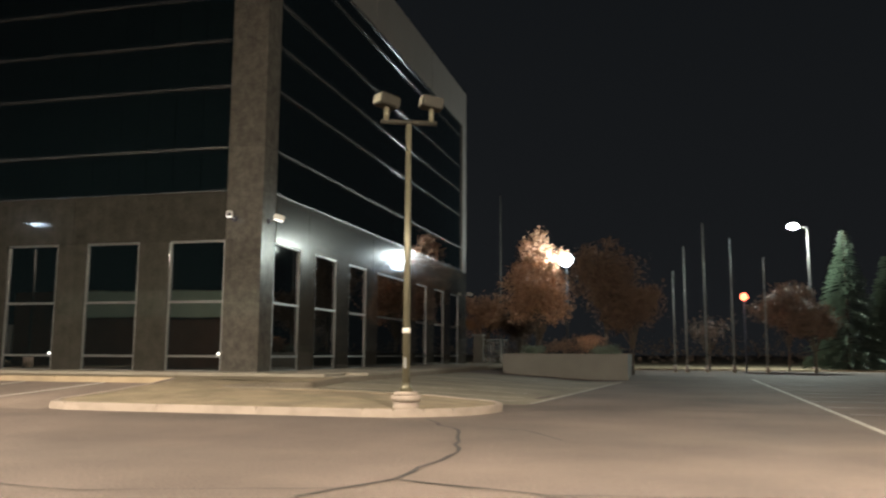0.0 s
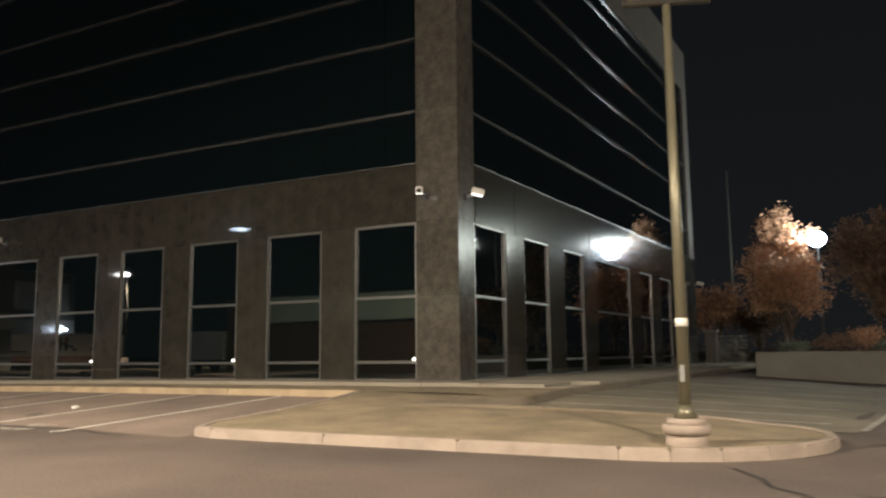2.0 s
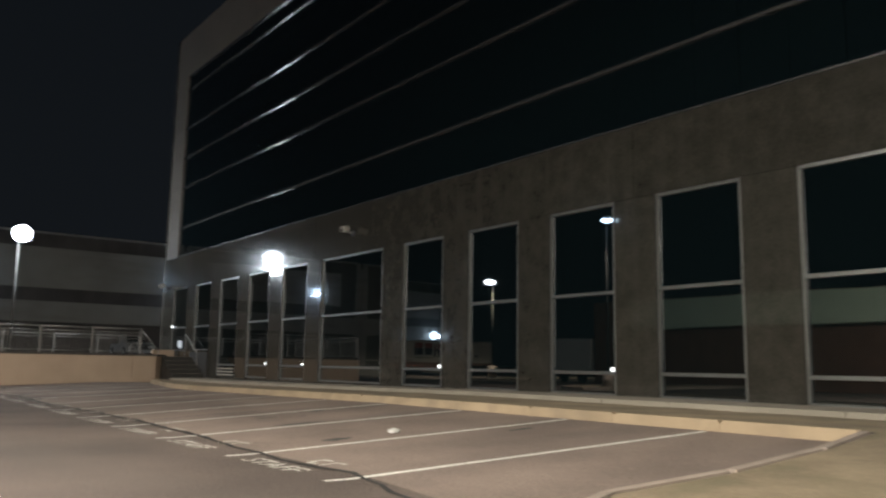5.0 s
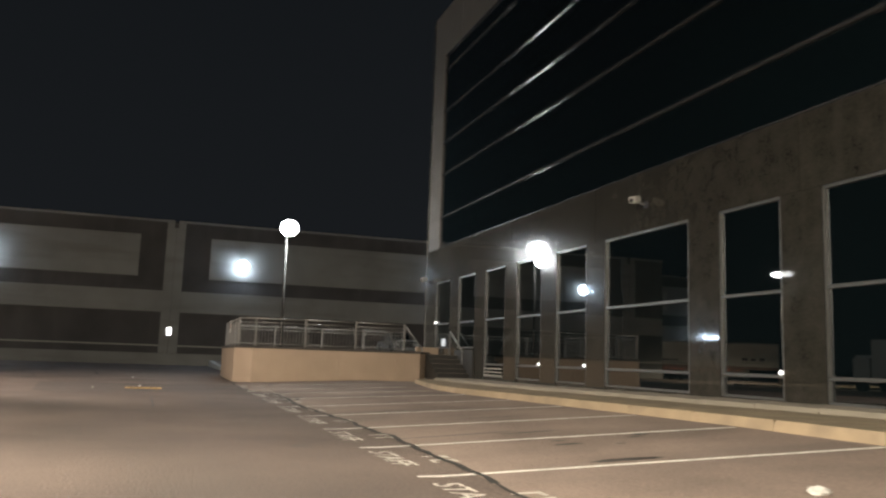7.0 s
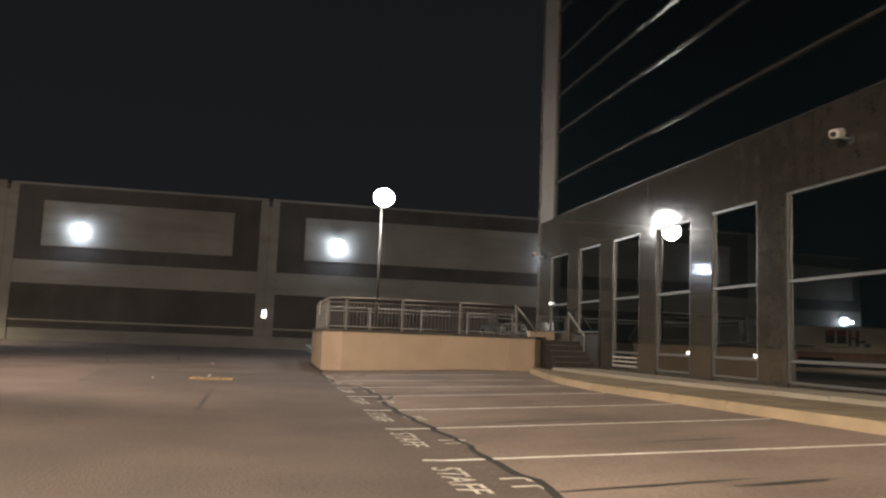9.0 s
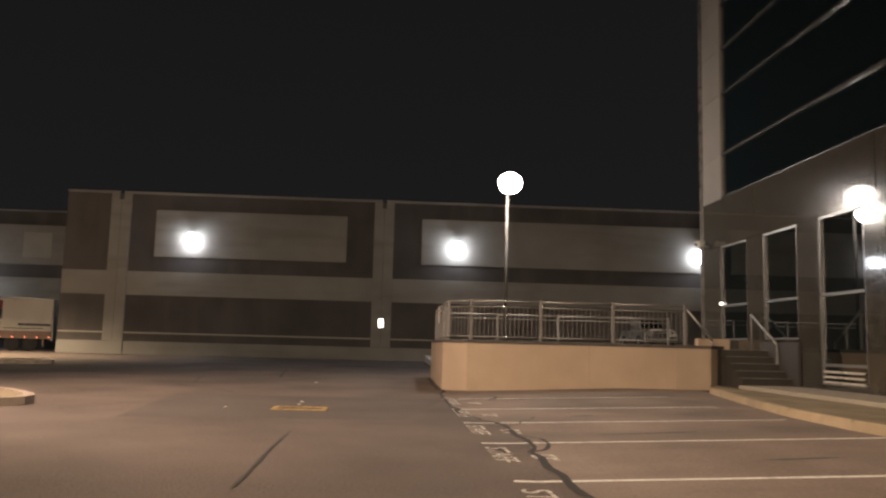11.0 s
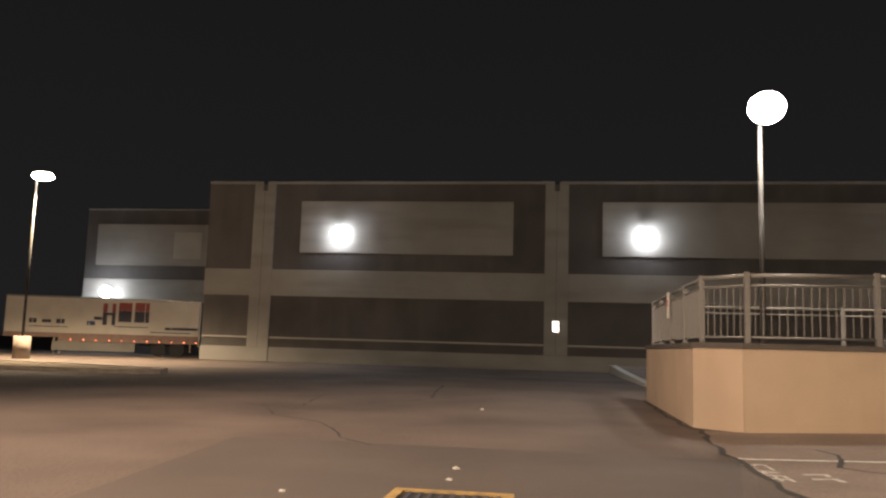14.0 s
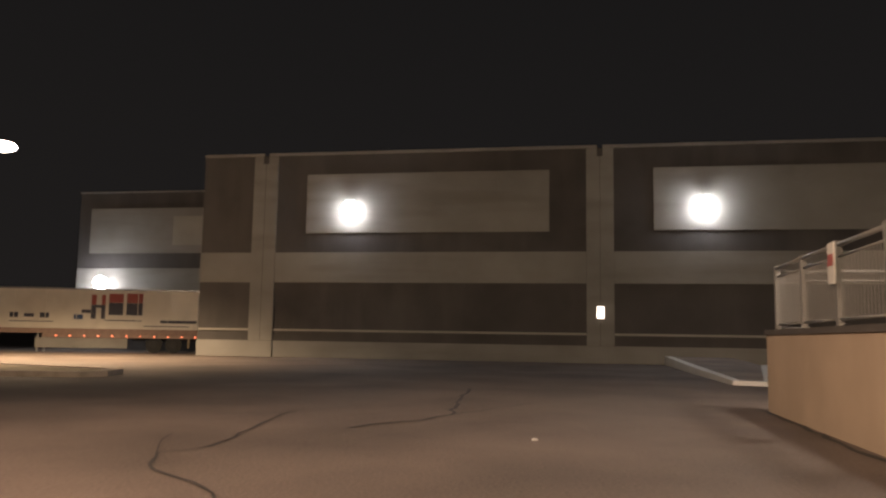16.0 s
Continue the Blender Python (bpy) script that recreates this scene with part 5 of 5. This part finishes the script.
# ---- plants ----


def leaves(bm, centre, radii, count, size, rnd, droop=0.0):
    c = Vector(centre)
    for _ in range(count):
        d = Vector((rnd.gauss(0, 0.6), rnd.gauss(0, 0.6), rnd.gauss(0, 0.6)))
        p = c + Vector((d.x * radii[0], d.y * radii[1], d.z * radii[2]))
        r = Euler((rnd.uniform(-1.2, 1.2), rnd.uniform(-1.2, 1.2), rnd.uniform(0, 6.28))).to_matrix()
        s = size * rnd.uniform(0.6, 1.3)
        q = [bm.verts.new(p + r @ Vector(v)) for v in ((-s, 0, 0), (0, -0.45 * s, 0.1 * s), (s, 0, 0), (0, 0.45 * s, 0.1 * s))]
        bm.faces.new(q)


def broad_tree(base, height, spread, mat, label, seed, count=2600, bare=0.0, size=0.12, group="autumn trees"):
    rnd = random.Random(seed)
    x, y, z = base
    t = thing("tree", base, label, "tree", group)
    fork = height * 0.3
    part("trunk", tube(B(), (x, y, z - 0.1), (x + 0.05, y, z + fork), 0.12 * height / 7, 0.08 * height / 7, 10), M["bark"], t)
    limbs, tips = B(), []
    for i in range(11):
        a = i * 2.4 + rnd.uniform(-0.4, 0.4)
        up = rnd.uniform(0.35, 0.95)
        out = spread * (1.05 - 0.55 * up) * rnd.uniform(0.6, 1.0)
        mid = Vector((x + math.cos(a) * out * 0.5, y + math.sin(a) * out * 0.5, z + fork + (height - fork) * up * 0.55))
        tip = Vector((x + math.cos(a) * out, y + math.sin(a) * out, z + fork + (height - fork) * up * 0.92))
        tube(limbs, (x + 0.05, y, z + fork * rnd.uniform(0.8, 1.0)), mid, 0.05, 0.03, 6, False)
        tube(limbs, mid, tip, 0.03, 0.01, 5, False)
        tips += [mid.lerp(tip, 0.3), mid.lerp(tip, 0.65), tip]
        for _ in range(4):
            b = mid.lerp(tip, rnd.random())
            e = b + Vector((rnd.gauss(0, 1), rnd.gauss(0, 1), rnd.uniform(0.2, 1.2))) * spread * 0.25
            tube(limbs, b, e, 0.012, 0.004, 4, False)
            tips.append(e)
    part("branching", limbs, M["bark"], t)
    if bare < 1:
        crown = B()
        for p in tips:
            r = spread * rnd.uniform(0.16, 0.34)
            leaves(crown, p, (r, r, r * 0.8), int(2.3 * count / len(tips) * (1 - bare)), size, rnd)
        part("crown", crown, M[mat], t, "loose crown of autumn leaves")
    return t


def spruce(base, height, spread, label, seed):
    rnd = random.Random(seed)
    x, y, z = base
    t = thing("spruce_tree", base, label, "tree", "conifers")
    part("trunk", tube(B(), (x, y, z - 0.1), (x, y, z + height * 0.98), 0.16, 0.02, 8), M["bark"], t)
    crown = B()
    h = 0.35
    while h < height * 0.985:
        reach = spread * (1 - h / height) ** 0.85
        n = max(5, int(13 * (1 - h / height)) + 5)
        for i in range(n):
            a = 6.283 * i / n + rnd.uniform(-0.3, 0.3)
            l = reach * rnd.uniform(0.75, 1.08)
            for k in range(int(12 + l * 20)):
                f = rnd.uniform(0.15, 1.0)
                p = Vector((x + math.cos(a) * l * f, y + math.sin(a) * l * f, z + h - 0.22 * l * f * f + rnd.uniform(-0.06, 0.06)))
                side = rnd.uniform(-0.9, 0.9)
                d = Vector((math.cos(a + side), math.sin(a + side), rnd.uniform(-0.15, 0.25))) * rnd.uniform(0.2, 0.36)
                w = Vector((-d.y, d.x, 0.3 * d.length)) * 0.3
                crown.faces.new([crown.verts.new(q) for q in (p - w, p + d, p + w)])
        h += rnd.uniform(0.20, 0.30)
    part("crown", crown, M["needle"], t, "tiers of drooping blue-green needles")


def shrub(base, r, h, mat, label, seed, count=1300):
    rnd = random.Random(seed)
    x, y, z = base
    t = thing("shrub", base, label, "shrub", "planter shrubs")
    st = B()
    for i in range(9):
        a = rnd.uniform(0, 6.28)
        tube(st, (x, y, z - 0.05), (x + math.cos(a) * r * 0.7, y + math.sin(a) * r * 0.7, z + h * rnd.uniform(0.5, 0.95)), 0.015, 0.005, 5, False)
    part("stem_cluster", st, M["bark"], t)
    bm = B()
    for i in range(12):
        a, f = rnd.uniform(0, 6.28), rnd.random() ** 0.5
        leaves(bm, (x + math.cos(a) * r * 0.7 * f, y + math.sin(a) * r * 0.7 * f, z + h * rnd.uniform(0.35, 0.8)), (r * 0.35, r * 0.35, h * 0.25), count // 12, 0.05, rnd)
    part("foliage", bm, M[mat], t)


broad_tree((-9.95, 58.9, 0), 10.6, 1.8, "leaf_orange", "tall slim tree with pale orange autumn leaves", 11, 4200, size=0.13)
broad_tree((-9.3, 54.6, 0), 7.3, 2.6, "leaf_orange", "tree with thinning orange autumn leaves", 12, 3200)
broad_tree((-5.0, 52.8, 0), 8.4, 2.5, "leaf_brown", "tree with dull brown autumn leaves", 13, 4200)
broad_tree((-3.4, 51.6, 0), 5.6, 2.0, "leaf_brown", "low tree with russet autumn leaves", 14, 2600)
broad_tree((-14.9, 65.5, 0), 6.6, 2.2, "leaf_orange", "tree with orange leaves behind the office corner", 15, 2000)
broad_tree((-12.2, 66, 0), 5.0, 2.0, "leaf_brown", "small russet tree behind the gate", 16, 1400)
broad_tree((2.0, 66.0, 0), 4.6, 2.0, "leaf_brown", "bare pale tree with thin twigs", 17, 500, bare=0.6)
broad_tree((7.3, 64.5, 0), 6.6, 2.3, "leaf_brown", "brown-leaved tree beside the street lamp", 18, 3000)
broad_tree((8.6, 62.0, 0), 5.4, 1.9, "leaf_brown", "brown-leaved tree near the flagpoles", 19, 1800)
spruce((12.9, 71.5, 0), 11.2, 3.6, "tall blue spruce at the edge of the lot", 21)
spruce((16.8, 75.0, 0), 9.6, 3.0, "dark spruce behind the lot", 22)
for x, y, r, h, m, sd in ((-6.4, 42.6, 1.1, 0.9, "leaf_brown", 31), (-4.6, 42.2, 0.8, 0.55, "needle", 32), (-8.2, 42.2, 0.8, 0.5, "needle", 33), (-5.5, 44.0, 1.2, 1.1, "leaf_orange", 34)):
    shrub((x, y, 1.08), r, h, m, "low shrub in the concrete planter", sd)

# flagpoles along the far road
for x, y, h in ((-0.67, 60.0, 6.6), (-13.75, 66.0, 13.6), (0.1, 60.0, 8.3), (1.4, 60.0, 9.9), (3.15, 60.0, 8.8), (5.25, 60.0, 7.4)):
    t = thing("flagpole", (x, y, 0.0), "bare grey metal pole beside the road", "pole", "bare poles")
    part("shaft", tube(B(), (x, y, -0.05), (x, y, 0.35 + h), 0.07, 0.04, 10), M["flagpole"], t)
    part("foot", tube(B(), (x, y, -0.05), (x, y, 0.5), 0.14, 0.12, 12), M["kerb"], t)
red = thing("warning_lamp", (4.15, 62, 0), "red warning lamp on a dark post", "lamp")
part("post", tube(B(), (4.15, 62, -0.05), (4.15, 62, 5.1), 0.06, 0.05, 8), M["ink"], red)
bm = B()
bmesh.ops.create_uvsphere(bm, u_segments=14, v_segments=8, radius=0.26)
bmesh.ops.translate(bm, verts=bm.verts, vec=(4.15, 61.95, 5.25))
part("lens", bm, M["red_glow"], red)

# gate beside the office corner
gate = thing("gate_post", (-13.6, 59.5, 0), "concrete gate pillar with a wire gate", "gate")
part("pillar", box(B(), -14.6, -13.9, 59.2, 59.7, -0.1, 2.45, 0.03), M["planter"], gate)
part("pillar_cap", box(B(), -14.7, -13.8, 59.1, 59.8, 2.455, 2.6, 0.03), M["pale"], gate)
for i in range(14):
    part("gate_bar", tube(B(), (-13.75 + 0.12 * i, 59.45, 0.1), (-13.75 + 0.12 * i, 59.45, 2.2), 0.014, 0.014, 5), M["steel"], gate)
part("gate_rail", tube(B(), (-13.9, 59.45, 2.2), (-12.1, 59.45, 2.2), 0.025, 0.025, 8), M["steel"], gate)
part("gate_rail", tube(B(), (-13.9, 59.45, 0.12), (-12.1, 59.45, 0.12), 0.025, 0.025, 8), M["steel"], gate)

# far side of the road
setting("far_verge", prism(B(), [(-60, 68), (60, 68), (60, 300), (-60, 300)], -0.1, 0.12), M["soil"], "dark grass beyond the car park", "lawn")
hedge_rnd = random.Random(77)
hedge = B()
for i in range(70):
    x = -40 + i * 1.6
    leaves(hedge, (x, 112 + hedge_rnd.uniform(-3, 3), hedge_rnd.uniform(0.8, 2.4)), (1.6, 1.4, 1.4), 60, 0.25, hedge_rnd)
tagged(new("far_hedge", mesh_of("far_hedge", hedge, M["leaf_brown"])), "dark scrub along the far road", "scrub", "", "stuff")
